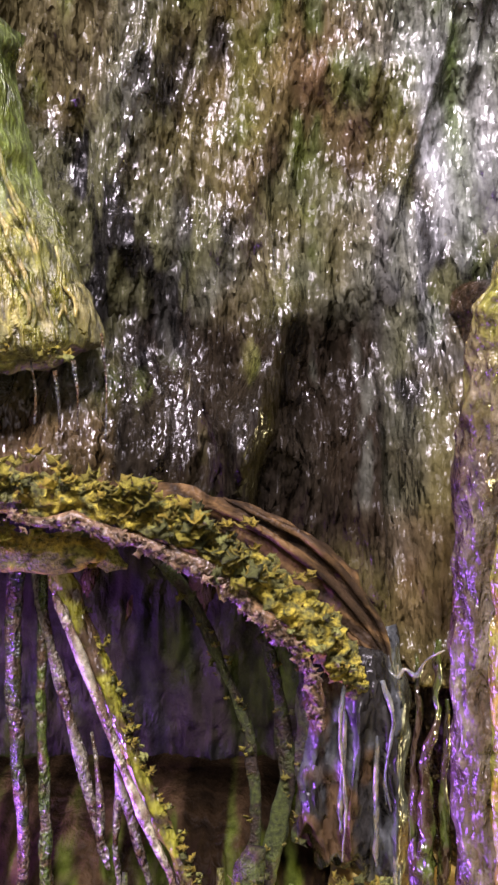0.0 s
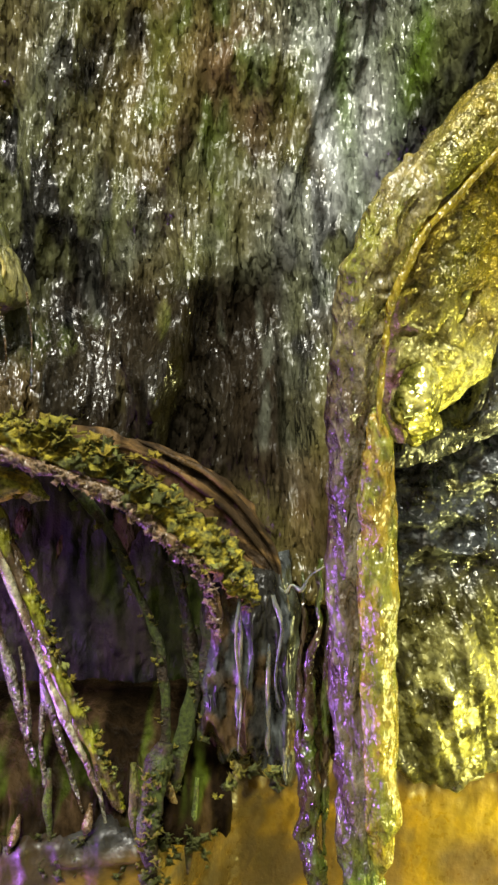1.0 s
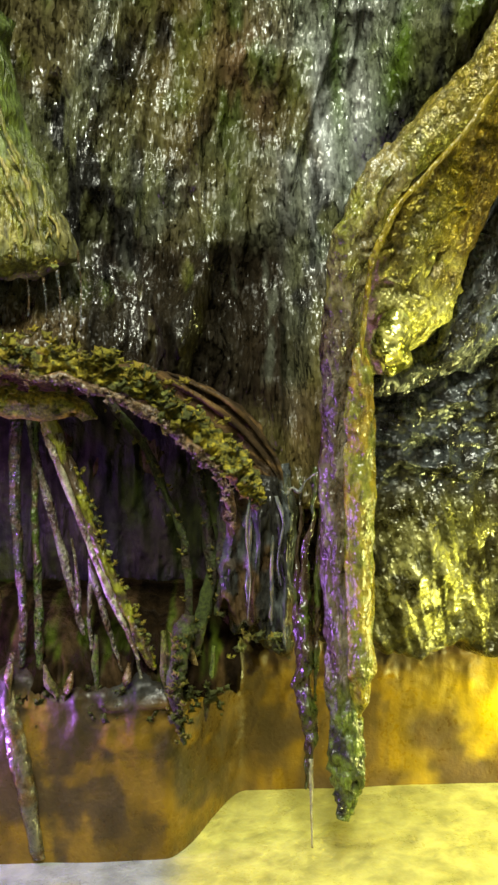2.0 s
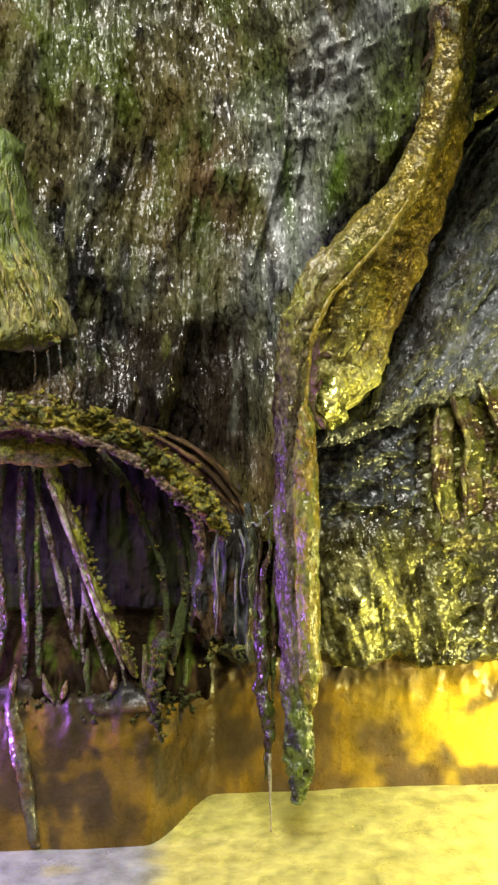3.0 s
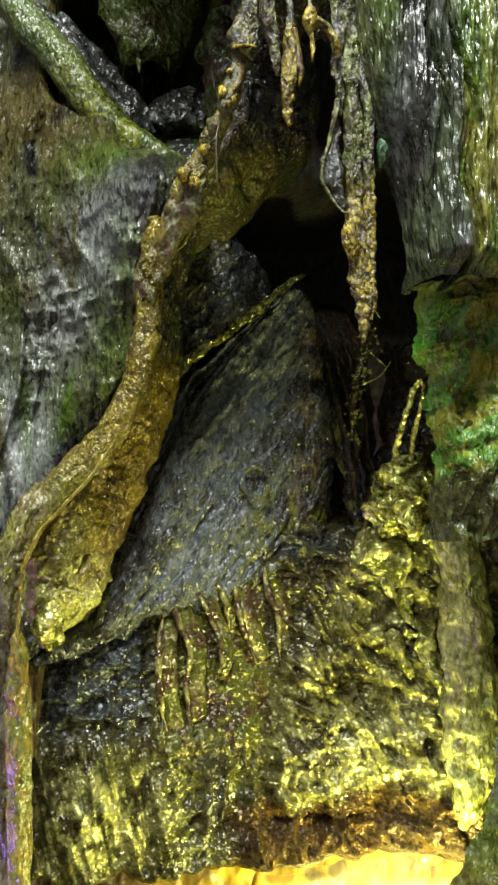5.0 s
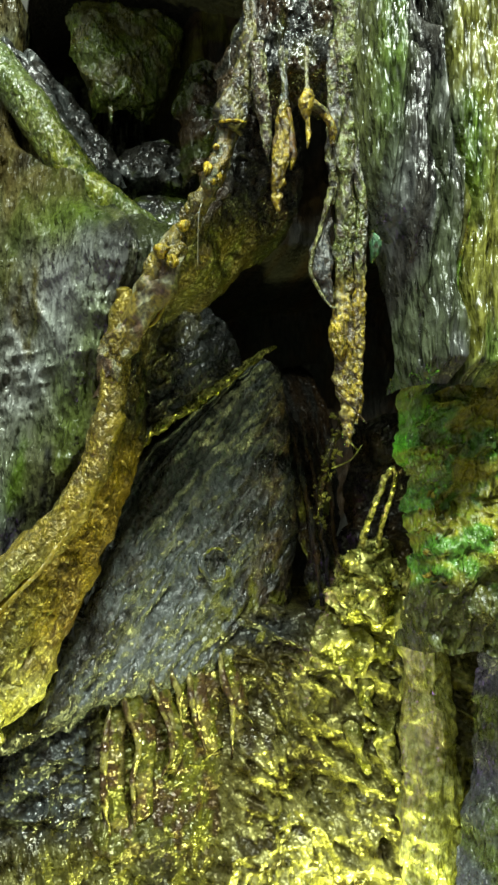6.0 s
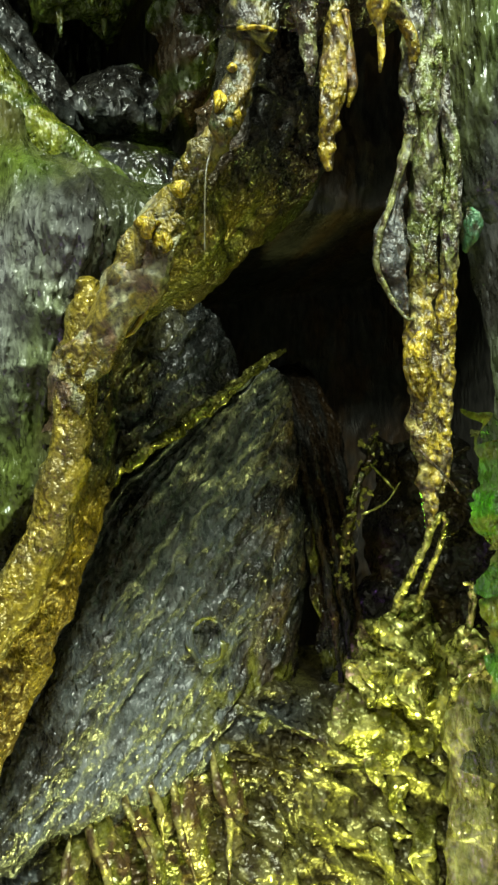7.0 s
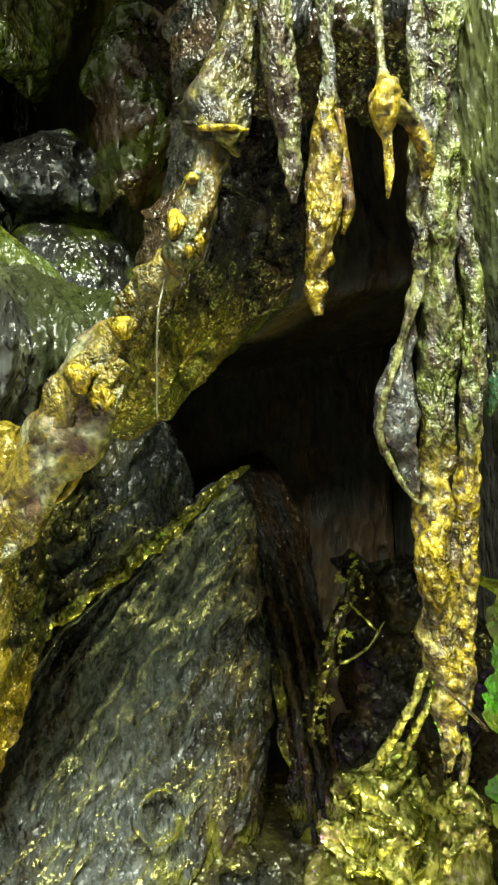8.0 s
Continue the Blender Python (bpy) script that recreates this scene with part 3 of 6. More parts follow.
# ---- lamps as things ----
def bulb(name, place, color, strength, label):
    top = holder(name, place, label, "lamp", kind="")
    x, y, z = place
    under(piece("housing", grid_mesh("housing", *puck(x, y, z, 0.014, 0.012, (0.3, 0.3, 0.3)), True), DARK), top)
    under(piece("diffuser", grid_mesh("diffuser", *puck(x, y, z + 0.012, 0.011, 0.006, color), True), glowing(name + "_glow", color, strength)), top)
    return top


def puck(x, y, z, r, h, color):
    a = np.linspace(0, 2 * np.pi, 24, endpoint=False)
    rows = [(0.0001, 0), (r, 0), (r * 1.02, h * 0.5), (r, h * 0.92), (r * 0.93, h), (0.0001, h)]
    pts = np.array([[(x + k * math.cos(b), y + k * math.sin(b), z + q) for b in a] for k, q in rows])
    return pts, np.array(color)


bulb("yellow_led_lamp", (0.335, 0.228, 0.001), YELLOW, 40, "small yellow LED puck lamp shining on the floor")
bulb("violet_led_lamp", (-0.24, 0.263, 0.001), VIOLET, 8, "small violet LED puck lamp on the floor")

# puck added for the extra violet light on the roots
bulb("root_tint_lamp", (-0.150, 0.258, 0.001), VIOLET, 8, "small violet LED puck lamp added out of view to tint the roots")

# pale sheet added over the plinth, coloured as the lamp's glare on it
GLARE_PALE = np.array((0.80, 0.74, 0.46))
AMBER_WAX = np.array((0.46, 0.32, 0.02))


def glare_points():
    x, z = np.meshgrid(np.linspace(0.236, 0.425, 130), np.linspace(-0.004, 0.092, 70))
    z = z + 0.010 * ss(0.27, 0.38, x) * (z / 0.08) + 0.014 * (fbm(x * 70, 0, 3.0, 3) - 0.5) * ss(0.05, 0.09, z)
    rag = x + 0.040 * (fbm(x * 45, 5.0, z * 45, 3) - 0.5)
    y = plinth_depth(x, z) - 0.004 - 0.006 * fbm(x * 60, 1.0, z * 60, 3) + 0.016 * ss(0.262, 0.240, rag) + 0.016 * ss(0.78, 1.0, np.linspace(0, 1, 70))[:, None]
    tone = mixed(GLARE_PALE, AMBER_WAX, ss(0.278, 0.250, rag))
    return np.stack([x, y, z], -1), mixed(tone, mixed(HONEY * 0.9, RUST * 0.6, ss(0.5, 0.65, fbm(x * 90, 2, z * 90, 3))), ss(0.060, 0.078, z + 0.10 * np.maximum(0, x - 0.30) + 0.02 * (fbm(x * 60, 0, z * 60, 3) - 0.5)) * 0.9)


piece("glare_panel", grid_mesh("glare_panel", *glare_points()), WAX, label="pale yellow sheet added on the plinth for the lamp's glare", category="panel")


# ---- stem, pod, cone ----
def stalk_paint(x, y, z, v, a):
    w = fbm(x * 130, y * 130, z * 70, 4)
    lo = mixed(mixed(UMBER * 0.9, SOOT * 2, 0.3), mixed(PINK, BONE, 0.6) * 0.22, ss(0.42, 0.66, w))
    c = mixed(lo, mixed(OLIVE * 1.5, mixed(OCHRE, BONE, 0.4) * 0.32, ss(0.35, 0.65, w)), ss(0.27, 0.33, z))
    c = mixed(c, mixed(mixed(OLIVE, RUST, 0.4), OCHRE * 0.42, ss(0.38, 0.58, w)), ss(0.34, 0.39, z))
    c = mixed(c, mixed(MOSS, SLATE, 0.4), ss(-0.003, -0.009, x - np.interp(z, (0.34, 0.39, 0.45, 0.52), (0.092, 0.134, 0.152, 0.157))) * ss(0.38, 0.42, z) * 0.9)
    c = mixed(c, mixed(MOSS, SOOT, ss(0.4, 0.6, w)), ss(0.115, 0.085, z))
    return c


stem = holder("vine_stem", (0.079, 0.265, 0.036), "brown and ochre glue-coated vine stem hanging before the wall", "vine")
tube("stalk", [(0.0785, 0.262, 0.034, 0.0028), (0.081, 0.264, 0.045, 0.0062), (0.081, 0.267, 0.07, 0.0083), (0.080, 0.269, 0.105, 0.0085), (0.076, 0.266, 0.16, 0.0080),
               (0.0745, 0.260, 0.225, 0.0078), (0.0735, 0.250, 0.27, 0.0080), (0.0745, 0.243, 0.30, 0.0088), (0.080, 0.238, 0.323, 0.0098), (0.090, 0.237, 0.343, 0.0100), (0.100, 0.238, 0.354, 0.0085), (0.108, 0.240, 0.361, 0.0030)],
     stalk_paint, STALK, stem, nu=48, step=0.001, bumpy=0.0034, freq=300, stretch=0.4, seed=3.0, ragged=0.2)
tube("upper_stalk", [(0.083, 0.243, 0.333, 0.003), (0.094, 0.239, 0.347, 0.0085), (0.114, 0.237, 0.367, 0.0105), (0.135, 0.232, 0.39, 0.0098), (0.148, 0.225, 0.415, 0.0090), (0.155, 0.216, 0.45, 0.0082), (0.158, 0.206, 0.485, 0.0076), (0.158, 0.199, 0.512, 0.0070), (0.156, 0.195, 0.520, 0.0030)],
     stalk_paint, GRAIN, stem, nu=44, step=0.001, bumpy=0.0025, freq=170, stretch=0.35, seed=3.0, label="grainy ochre upper stalk")
tube("side_stalk", [(0.0875, 0.266, 0.085, 0.0015), (0.0870, 0.264, 0.10, 0.0062), (0.0862, 0.262, 0.14, 0.0075), (0.0850, 0.259, 0.19, 0.0080), (0.0840, 0.254, 0.225, 0.0076), (0.0835, 0.249, 0.250, 0.0064), (0.0830, 0.246, 0.266, 0.0040), (0.0825, 0.245, 0.272, 0.0012)],
     lambda x, y, z, v, a: mixed(mixed(OCHRE * 0.42, RUST * 1.2, ss(0.20, 0.25, z) * 0.5), OLIVE * 1.5, ss(0.40, 0.60, fbm(x * 200, y * 200, z * 120, 3)))
     , STALK, stem, nu=32, bumpy=0.0016, freq=200, stretch=0.5, seed=8.0, label="smooth ochre side stalk")
tube("rim_thread", [(0.0828, 0.242, 0.262, 0.0006), (0.0835, 0.238, 0.29, 0.0012), (0.086, 0.231, 0.312, 0.0014), (0.099, 0.225, 0.335, 0.0013), (0.120, 0.2215, 0.358, 0.0011), (0.137, 0.218, 0.384, 0.0008)],
     lambda x, y, z, v, a: np.broadcast_to(OCHRE * 0.4, x.shape + (3,)), STALK, stem, nu=10, ragged=1.0, bumpy=0.0008, freq=400)
for k, (rows, wide) in enumerate([
        ([(0.0655, 0.279, 0.212), (0.0640, 0.279, 0.180), (0.0620, 0.278, 0.150), (0.0602, 0.277, 0.128), (0.0604, 0.277, 0.104), (0.0640, 0.277, 0.080), (0.0636, 0.276, 0.060), (0.0622, 0.276, 0.044)], (0.0006, 0.0014, 0.0022, 0.0032, 0.0040, 0.0036, 0.0024, 0.0005)),
        ([(0.0600, 0.283, 0.206), (0.0585, 0.281, 0.170), (0.0575, 0.280, 0.140), (0.0580, 0.279, 0.115), (0.0595, 0.279, 0.098)], (0.0006, 0.0012, 0.0018, 0.0016, 0.0004)),
        ([(0.0690, 0.279, 0.190), (0.0675, 0.278, 0.150), (0.0668, 0.277, 0.118), (0.0665, 0.276, 0.090)], (0.0006, 0.0016, 0.0018, 0.0005))]):
    tube("left_strand", [(*p, r) for p, r in zip(rows, wide)],
         lambda x, y, z, v, a: mixed(UMBER * 0.45, MOSS * 0.45, ss(0.42, 0.62, fbm(x * 190, y * 190, z * 90, 3))), BARK, stem, nu=22, flat=1.3, bumpy=0.0034, freq=260, stretch=0.5, ragged=1.0, seed=5.0 + 3 * k, label="dark ragged mossy strand")
tube("tip_drip", [(0.0645, 0.2755, 0.060, 0.0016), (0.0650, 0.275, 0.035, 0.0008), (0.0655, 0.275, 0.012, 0.0005)],
     lambda x, y, z, v, a: np.broadcast_to(BONE * 0.4, x.shape + (3,)), GLUE, stem, nu=8)


def pod_relief(x, z, u, v):
    flute = ridged(x * 95 - z * 28, 5.0, z * 22 + x * 18, 3) * ss(0.40, 0.45, z)
    return 0.003 * fbm(x * 70 + z * 30, 3.0, z * 50, 3) + 0.004 * ridged(x * 210, 5.0, z * 170, 2) + 0.007 * flute + 0.012 * (fbm(x * 55, 1, z * 55, 3) - 0.5) * ss(0.44, 0.52, z)


def pod_paint(x, y, z, v, u):
    w = fbm(x * 90, 2.0, z * 70, 4)
    k = fbm(x * 150 - z * 40, 7.0, z * 60, 3)
    c = mixed(mixed(GOLD * 0.75, mixed(OCHRE, HONEY, 0.3) * 0.60, ss(0.28, 0.34, z)), mixed(OLIVE, RUST, 0.7), ss(0.46, 0.64, w))
    # tip brightened: the yellow lamp's light on it is in the pigment
    c = mixed(c, GOLD * 1.25, ss(0.318, 0.285, z + 0.02 * (w - 0.5)) * 0.9)
    c = mixed(c, mixed(RUST, OCHRE * 0.6, 0.4), ss(0.32, 0.37, z) * ss(0.30, 0.56, w) * 0.85)
    c = mixed(c, mixed(mixed(OLIVE, UMBER, 0.6) * 0.7, MOSS * 0.45, ss(0.46, 0.62, w)), ss(0.42, 0.46, z) * 0.95)
    c = mixed(c, SOOT * 1.8, ss(0.50, 0.62, k) * ss(0.42, 0.46, z) * 0.8)
    c = mixed(c, mixed(OLIVE * 1.8, OCHRE * 0.4, ss(0.4, 0.6, k)), blob(x, z, 0.205, 0.538, 0.034, 0.014, 32) * 0.9)
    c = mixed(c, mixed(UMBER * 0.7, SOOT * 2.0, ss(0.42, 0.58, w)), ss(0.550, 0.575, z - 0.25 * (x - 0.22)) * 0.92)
    c = mixed(c, OLIVE, blob(x, z, 0.112, 0.325, 0.012, 0.035, -25) * 0.8)
    return c


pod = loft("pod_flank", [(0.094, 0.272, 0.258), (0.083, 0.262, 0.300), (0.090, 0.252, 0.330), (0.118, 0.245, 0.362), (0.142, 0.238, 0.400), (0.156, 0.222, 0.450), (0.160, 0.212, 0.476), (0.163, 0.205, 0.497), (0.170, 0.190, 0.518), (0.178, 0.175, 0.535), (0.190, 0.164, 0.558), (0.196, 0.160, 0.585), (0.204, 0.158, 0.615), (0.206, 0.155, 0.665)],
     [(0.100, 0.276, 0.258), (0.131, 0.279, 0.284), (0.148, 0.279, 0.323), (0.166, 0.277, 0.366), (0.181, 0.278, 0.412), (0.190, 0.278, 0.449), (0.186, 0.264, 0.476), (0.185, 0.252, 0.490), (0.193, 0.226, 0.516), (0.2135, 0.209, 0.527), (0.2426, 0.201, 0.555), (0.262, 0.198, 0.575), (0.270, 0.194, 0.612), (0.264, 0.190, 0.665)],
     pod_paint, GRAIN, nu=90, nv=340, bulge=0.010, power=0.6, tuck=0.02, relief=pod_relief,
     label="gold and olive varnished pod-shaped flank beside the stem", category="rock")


def cone_relief(x, z, u, v):
    fold = blob(u, v * 0, 0.13, 0.0, 0.05, 9) * 0.020 * ss(1.0, 0.5, v)
    line = u + 0.05 * (fbm(x * 40, 1, z * 40, 2) - 0.5)
    folds = 0.011 * np.abs(np.sin(line * 10 + 1.0)) ** 0.6 * ss(0.45, 0.10, u)
    return folds - fold + 0.006 * ridged(x * 60 - z * 42, 2.0, z * 20, 3) + 0.003 * fbm(x * 170 - z * 60, 4.0, z * 90, 3) + 0.0028 * ridged(x * 150 - z * 96, 7.0, z * 30 + x * 20, 3)


def cone_paint(x, y, z, v, u):
    w, k = fbm(x * 80, 3.0, z * 50, 4), fbm(x * 30, 9.0, z * 24, 3)
    s_ = fbm(x * 120 - z * 78, 5.0, z * 26 + x * 18, 4)
    c = mixed(SLATE * 1.35, SOOT * 1.8, ss(0.48, 0.60, 0.5 * w + 0.5 * s_))
    # pale central streak painted for the reflection on the cone
    c = mixed(c, SILVER * 0.8, blob(u, v, 0.45, 0.50, 0.13, 0.5) * ss(0.40, 0.55, w) * 0.8)
    c = mixed(c, mixed(UMBER * 0.9, SOOT * 2.0, ss(0.4, 0.6, w)), ss(0.66, 0.90, u + 0.3 * (k - 0.5)) * 0.8)
    c = mixed(c, OLIVE, ss(0.50, 0.62, fbm(x * 120, 1, z * 90, 3)) * ss(0.38, 0.34, z) * ss(0.5, 0.8, u))
    return c


cone = loft("rock_cone", [(0.070, 0.300, 0.240), (0.106, 0.298, 0.289), (0.142, 0.297, 0.356), (0.178, 0.303, 0.420), (0.230, 0.294, 0.478), (0.272, 0.275, 0.512)],
     [(0.315, 0.312, 0.300), (0.312, 0.305, 0.350), (0.314, 0.296, 0.400), (0.307, 0.289, 0.450), (0.291, 0.277, 0.494), (0.277, 0.272, 0.514)],
     cone_paint, SATIN, nu=170, nv=240, bulge=0.004, power=0.7, tuck=0.016, relief=cone_relief,
     label="dark slate grey varnished rock cone rising into the cave", category="rock", ragged=0.008, ends=0.012)
tube("edge_fold", [(0.176, 0.281, 0.430, 0.002), (0.191, 0.277, 0.449, 0.0036), (0.2015, 0.272, 0.4575, 0.0038), (0.2175, 0.268, 0.4700, 0.0036), (0.2315, 0.265, 0.4805, 0.0032), (0.2455, 0.262, 0.4920, 0.0028), (0.2600, 0.259, 0.5045, 0.0022), (0.277, 0.259, 0.516, 0.0012)],
     lambda x, y, z, v, a: mixed(OLIVE * 1.3, GOLD * 0.7, ss(0.42, 0.62, fbm(x * 260, y * 260, z * 260, 3))), GLINT, nu=26, bumpy=0.0036, freq=330, stretch=0.6, ragged=0.8, parent=cone, label="olive gold painted ridge")
tube("ring", [(0.243 + 0.0098 * math.cos(b), 0.2825 + 0.001 * math.sin(3 * b), 0.367 + 0.0105 * math.sin(b), 0.0014 + 0.0008 * math.sin(2 * b + 1)) for b in np.linspace(0.4, 6.1, 9)],
     lambda x, y, z, v, a: mixed(SLATE, OLIVE * 1.3, ss(0.4, 0.6, fbm(x * 160, y * 160, z * 160, 3))), BARK, cone, nu=12, bumpy=0.0014, freq=240, ragged=1.6, label="raised ring of paint")
tube("foot_wedge", [(0.092, 0.300, 0.246, 0.004), (0.115, 0.300, 0.259, 0.0085), (0.140, 0.303, 0.271, 0.0110), (0.165, 0.304, 0.281, 0.0090), (0.186, 0.303, 0.290, 0.0030)],
     lambda x, y, z, v, a: mixed(SLATE * 0.8, SOOT * 1.6, ss(0.4, 0.6, fbm(x * 110, y * 110, z * 110, 3))), BARK, cone, nu=30, bumpy=0.005, freq=130, ragged=0.5, label="dark slate wedge at the foot")
loft("upper_slab", [(0.172, 0.290, 0.425), (0.174, 0.286, 0.455), (0.176, 0.274, 0.485), (0.182, 0.264, 0.508), (0.196, 0.264, 0.536), (0.216, 0.284, 0.574)], [(0.186, 0.280, 0.440), (0.200, 0.275, 0.455), (0.222, 0.271, 0.470), (0.244, 0.267, 0.489), (0.2560, 0.272, 0.507), (0.2540, 0.300, 0.545)],
     lambda x, y, z, v, u: dulled(mixed(mixed(mixed(OLIVE, UMBER, 0.4) * 1.7, SLATE * 0.45, np.clip(0.5 * ss(0.36, 0.54, fbm(x * 90, 2, z * 80, 3)) + 0.7 * ss(0.15, 0.6, u), 0, 1)), SOOT * 1.2, 0.75 * ss(0.46, 0.60, fbm(x * 130 - z * 120, 6, z * 50, 3))), 0.8), SATIN, cone, nu=90, nv=120, bulge=0.003, tuck=0.004, ends=0.02,
     relief=lambda x, z, u, v: 0.005 * ridged(x * 70 - z * 62, 2.0, z * 24 + x * 20, 2) + 0.001 * ridged(x * 200, 4.0, z * 160, 2), label="dark olive slab above the fold")


# ---- moss ledge, roots and drips ----
HORN_PALE = np.array((0.30, 0.29, 0.20))


def speckle(a, b, freq=160, lo=0.42, hi=0.62):
    def paint(x, y, z, v, u):
        return mixed(a, b, ss(lo, hi, fbm(x * freq, y * freq, z * freq, 3)))
    return paint


def fibre_paint(x, y, z, v, a):
    """Dark brown fibres running down the branch."""
    w = fbm((z * 0.82 + x * 0.57) * 420, y * 200, (x - z) * 22, 4)
    return mixed(UMBER * 0.35, mixed(UMBER, RUST, 0.25) * 1.0, ss(0.42, 0.64, w))


ledge = holder("mossy_branch", (-0.02, 0.28, 0.25), "brown branch edged with yellow-green moss across the wall", "branch")
tube("bark", [(-0.14, 0.306, 0.262, 0.004), (-0.09, 0.300, 0.261, 0.0045), (-0.055, 0.302, 0.260, 0.0050), (-0.022, 0.301, 0.256, 0.0064), (0.004, 0.299, 0.246, 0.0085), (0.026, 0.297, 0.230, 0.0088), (0.042, 0.291, 0.213, 0.0062), (0.053, 0.290, 0.198, 0.0025)],
     fibre_paint, MATTE, ledge, nu=64, flat=0.5, ragged=0.5, bumpy=0.0040, freq=330, stretch=0.05, label="dark brown fibrous bark")
for k, (lift, drop) in enumerate([(0.0035, 0.0), (0.0005, 0.5), (0.0055, 0.2)]):
    tube("bark_fibre", [(-0.050 + 0.02 * k, 0.3005, 0.2605 - 0.002 * k + lift * 0.6, 0.0005), (-0.012 + 0.008 * k, 0.2950, 0.2520 - 0.002 * k + lift, 0.0010), (0.012 + 0.004 * k, 0.2915, 0.2400 + lift, 0.0016), (0.031 + 0.003 * k, 0.2895, 0.2245 + lift * 0.8, 0.0014), (0.044 + 0.002 * k, 0.2880, 0.2100 + lift * 0.5, 0.0011), (0.052, 0.2875, 0.198 - 0.006 * drop, 0.0004)],
         fibre_paint, MATTE, ledge, nu=12, bumpy=0.0010, freq=300, stretch=0.1, seed=k * 7.0, ragged=0.8)
moss_ridge = tube("moss_ridge", [(-0.14, 0.273, 0.258, 0.006), (-0.09, 0.269, 0.263, 0.0062), (-0.060, 0.268, 0.262, 0.0066), (-0.032, 0.270, 0.255, 0.0066), (-0.008, 0.274, 0.242, 0.0066), (0.012, 0.279, 0.225, 0.0070), (0.028, 0.283, 0.209, 0.0076), (0.037, 0.284, 0.196, 0.0055), (0.040, 0.285, 0.186, 0.0010)],
     speckle(mixed(UMBER, MOSS, 0.5), mixed(LEAF * 0.4, OCHRE * 0.75, 0.7), 330, 0.42, 0.60), CRUMB, ledge, nu=48, step=0.0008, bumpy=0.0050, freq=330, stretch=0.8, seed=2.0, label="lumpy ochre moss ridge")
wet_edge = tube("wet_edge", [(-0.080, 0.2620, 0.258, 0.001), (-0.052, 0.2615, 0.254, 0.0022), (-0.030, 0.264, 0.246, 0.0030), (-0.008, 0.268, 0.233, 0.0026), (0.010, 0.272, 0.217, 0.0022), (0.020, 0.277, 0.203, 0.0022), (0.024, 0.279, 0.180, 0.0012)],
     speckle(UMBER * 1.2, UMBER * 2.5, 200), GLITTER, ledge, nu=18, bumpy=0.0035, freq=330, seed=4.0, ragged=1.4, label="wet glossy glue edge")
lower_ridge = tube("lower_ridge", [(-0.14, 0.285, 0.240, 0.005), (-0.10, 0.279, 0.243, 0.0070), (-0.075, 0.280, 0.243, 0.0070), (-0.055, 0.284, 0.241, 0.0055), (-0.045, 0.288, 0.236, 0.001)],
     speckle(OLIVE * 1.5, OCHRE * 0.6, 150), CRUMB, ledge, nu=24, bumpy=0.004, freq=230, seed=6.0)


def flake_mesh(k):
    """A small curl of three lobed, crumpled moss leaflets."""
    rng = random.Random(k)
    bm = bmesh.new()
    for _ in range(3):
        turn = Vector((rng.uniform(-0.9, 0.9), rng.uniform(-0.9, 0.9), 1)).to_track_quat("Z", "Y").to_matrix()
        at = Vector((rng.uniform(-0.6, 0.6), rng.uniform(-0.6, 0.6), rng.uniform(-0.2, 0.3)))
        spin, size, curl = rng.random() * 6.28, rng.uniform(0.6, 1.0), rng.uniform(0.15, 0.5)
        rim = []
        for i in range(8):
            r = size * (rng.uniform(0.85, 1.25) if i % 2 else rng.uniform(0.45, 0.75))
            rim.append(bm.verts.new(at + turn @ Vector((r * math.cos(spin + 0.785 * i), r * 0.8 * math.sin(spin + 0.785 * i), curl * r * r + rng.uniform(-0.12, 0.12)))))
        top, low = bm.verts.new(at + turn @ Vector((0, 0, 0.06))), bm.verts.new(at + turn @ Vector((0, 0, -0.08)))
        for i in range(8):
            bm.faces.new((rim[i], rim[(i + 1) % 8], top))
            bm.faces.new((rim[(i + 1) % 8], rim[i], low))
    me = bpy.data.meshes.new("moss_flake")
    bm.to_mesh(me)
    bm.free()
    me.polygons.foreach_set("use_smooth", np.ones(len(me.polygons), bool))
    c = np.array((OCHRE * 0.62, mixed(MOSS, OCHRE * 0.5, 0.6), OCHRE * 0.45, mixed(GOLD, LEAF, 0.4) * 0.6, mixed(MOSS, UMBER, 0.4), mixed(OCHRE, LEAF, 0.3) * 0.65)[k % 6])
    at = me.attributes.new("pigment", "FLOAT_COLOR", "POINT")
    at.data.foreach_set("color", np.tile(np.array((*c, 1), np.float32), len(me.vertices)))
    me.materials.append(CRUMB)
    return me


FLAKES = [flake_mesh(k) for k in range(12)]


CRUMBS = []
for flake in FLAKES[:5]:
    crumb = flake.copy()
    crumb.name = "glue_crumb"
    crumb.materials.clear()
    crumb.materials.append(GLITTER)
    crumb.attributes["pigment"].data.foreach_set("color", np.tile(np.array((*(UMBER * 1.5 + PINK * 0.15 * len(CRUMBS)), 1), np.float32), len(crumb.vertices)))
    CRUMBS.append(crumb)


def scatter_flakes(parent, path, count, spread, size, seed, name="moss_flake", facing=(0, -0.75, 0.65), kinds=FLAKES):
    rng = random.Random(seed)
    line = spline(path, 200)
    for _ in range(count):
        p = line[rng.randrange(200)]
        ob = new(name, kinds[rng.randrange(len(kinds))])
        r = size * (0.55 + 0.9 * rng.random())
        n = Vector(facing) + Vector((rng.uniform(-0.6, 0.6), rng.uniform(-0.4, 0.4), rng.uniform(-0.5, 0.5)))
        q = n.to_track_quat("Z", "Y").to_euler()
        place = Vector((p[0] + rng.gauss(0, spread), p[1] + rng.gauss(0, spread * 0.4), p[2] + rng.gauss(0, spread)))
        ob.matrix_world = Matrix.LocRotScale(place, q, (r, r * rng.uniform(0.6, 1.1), r))
        under(ob, parent)


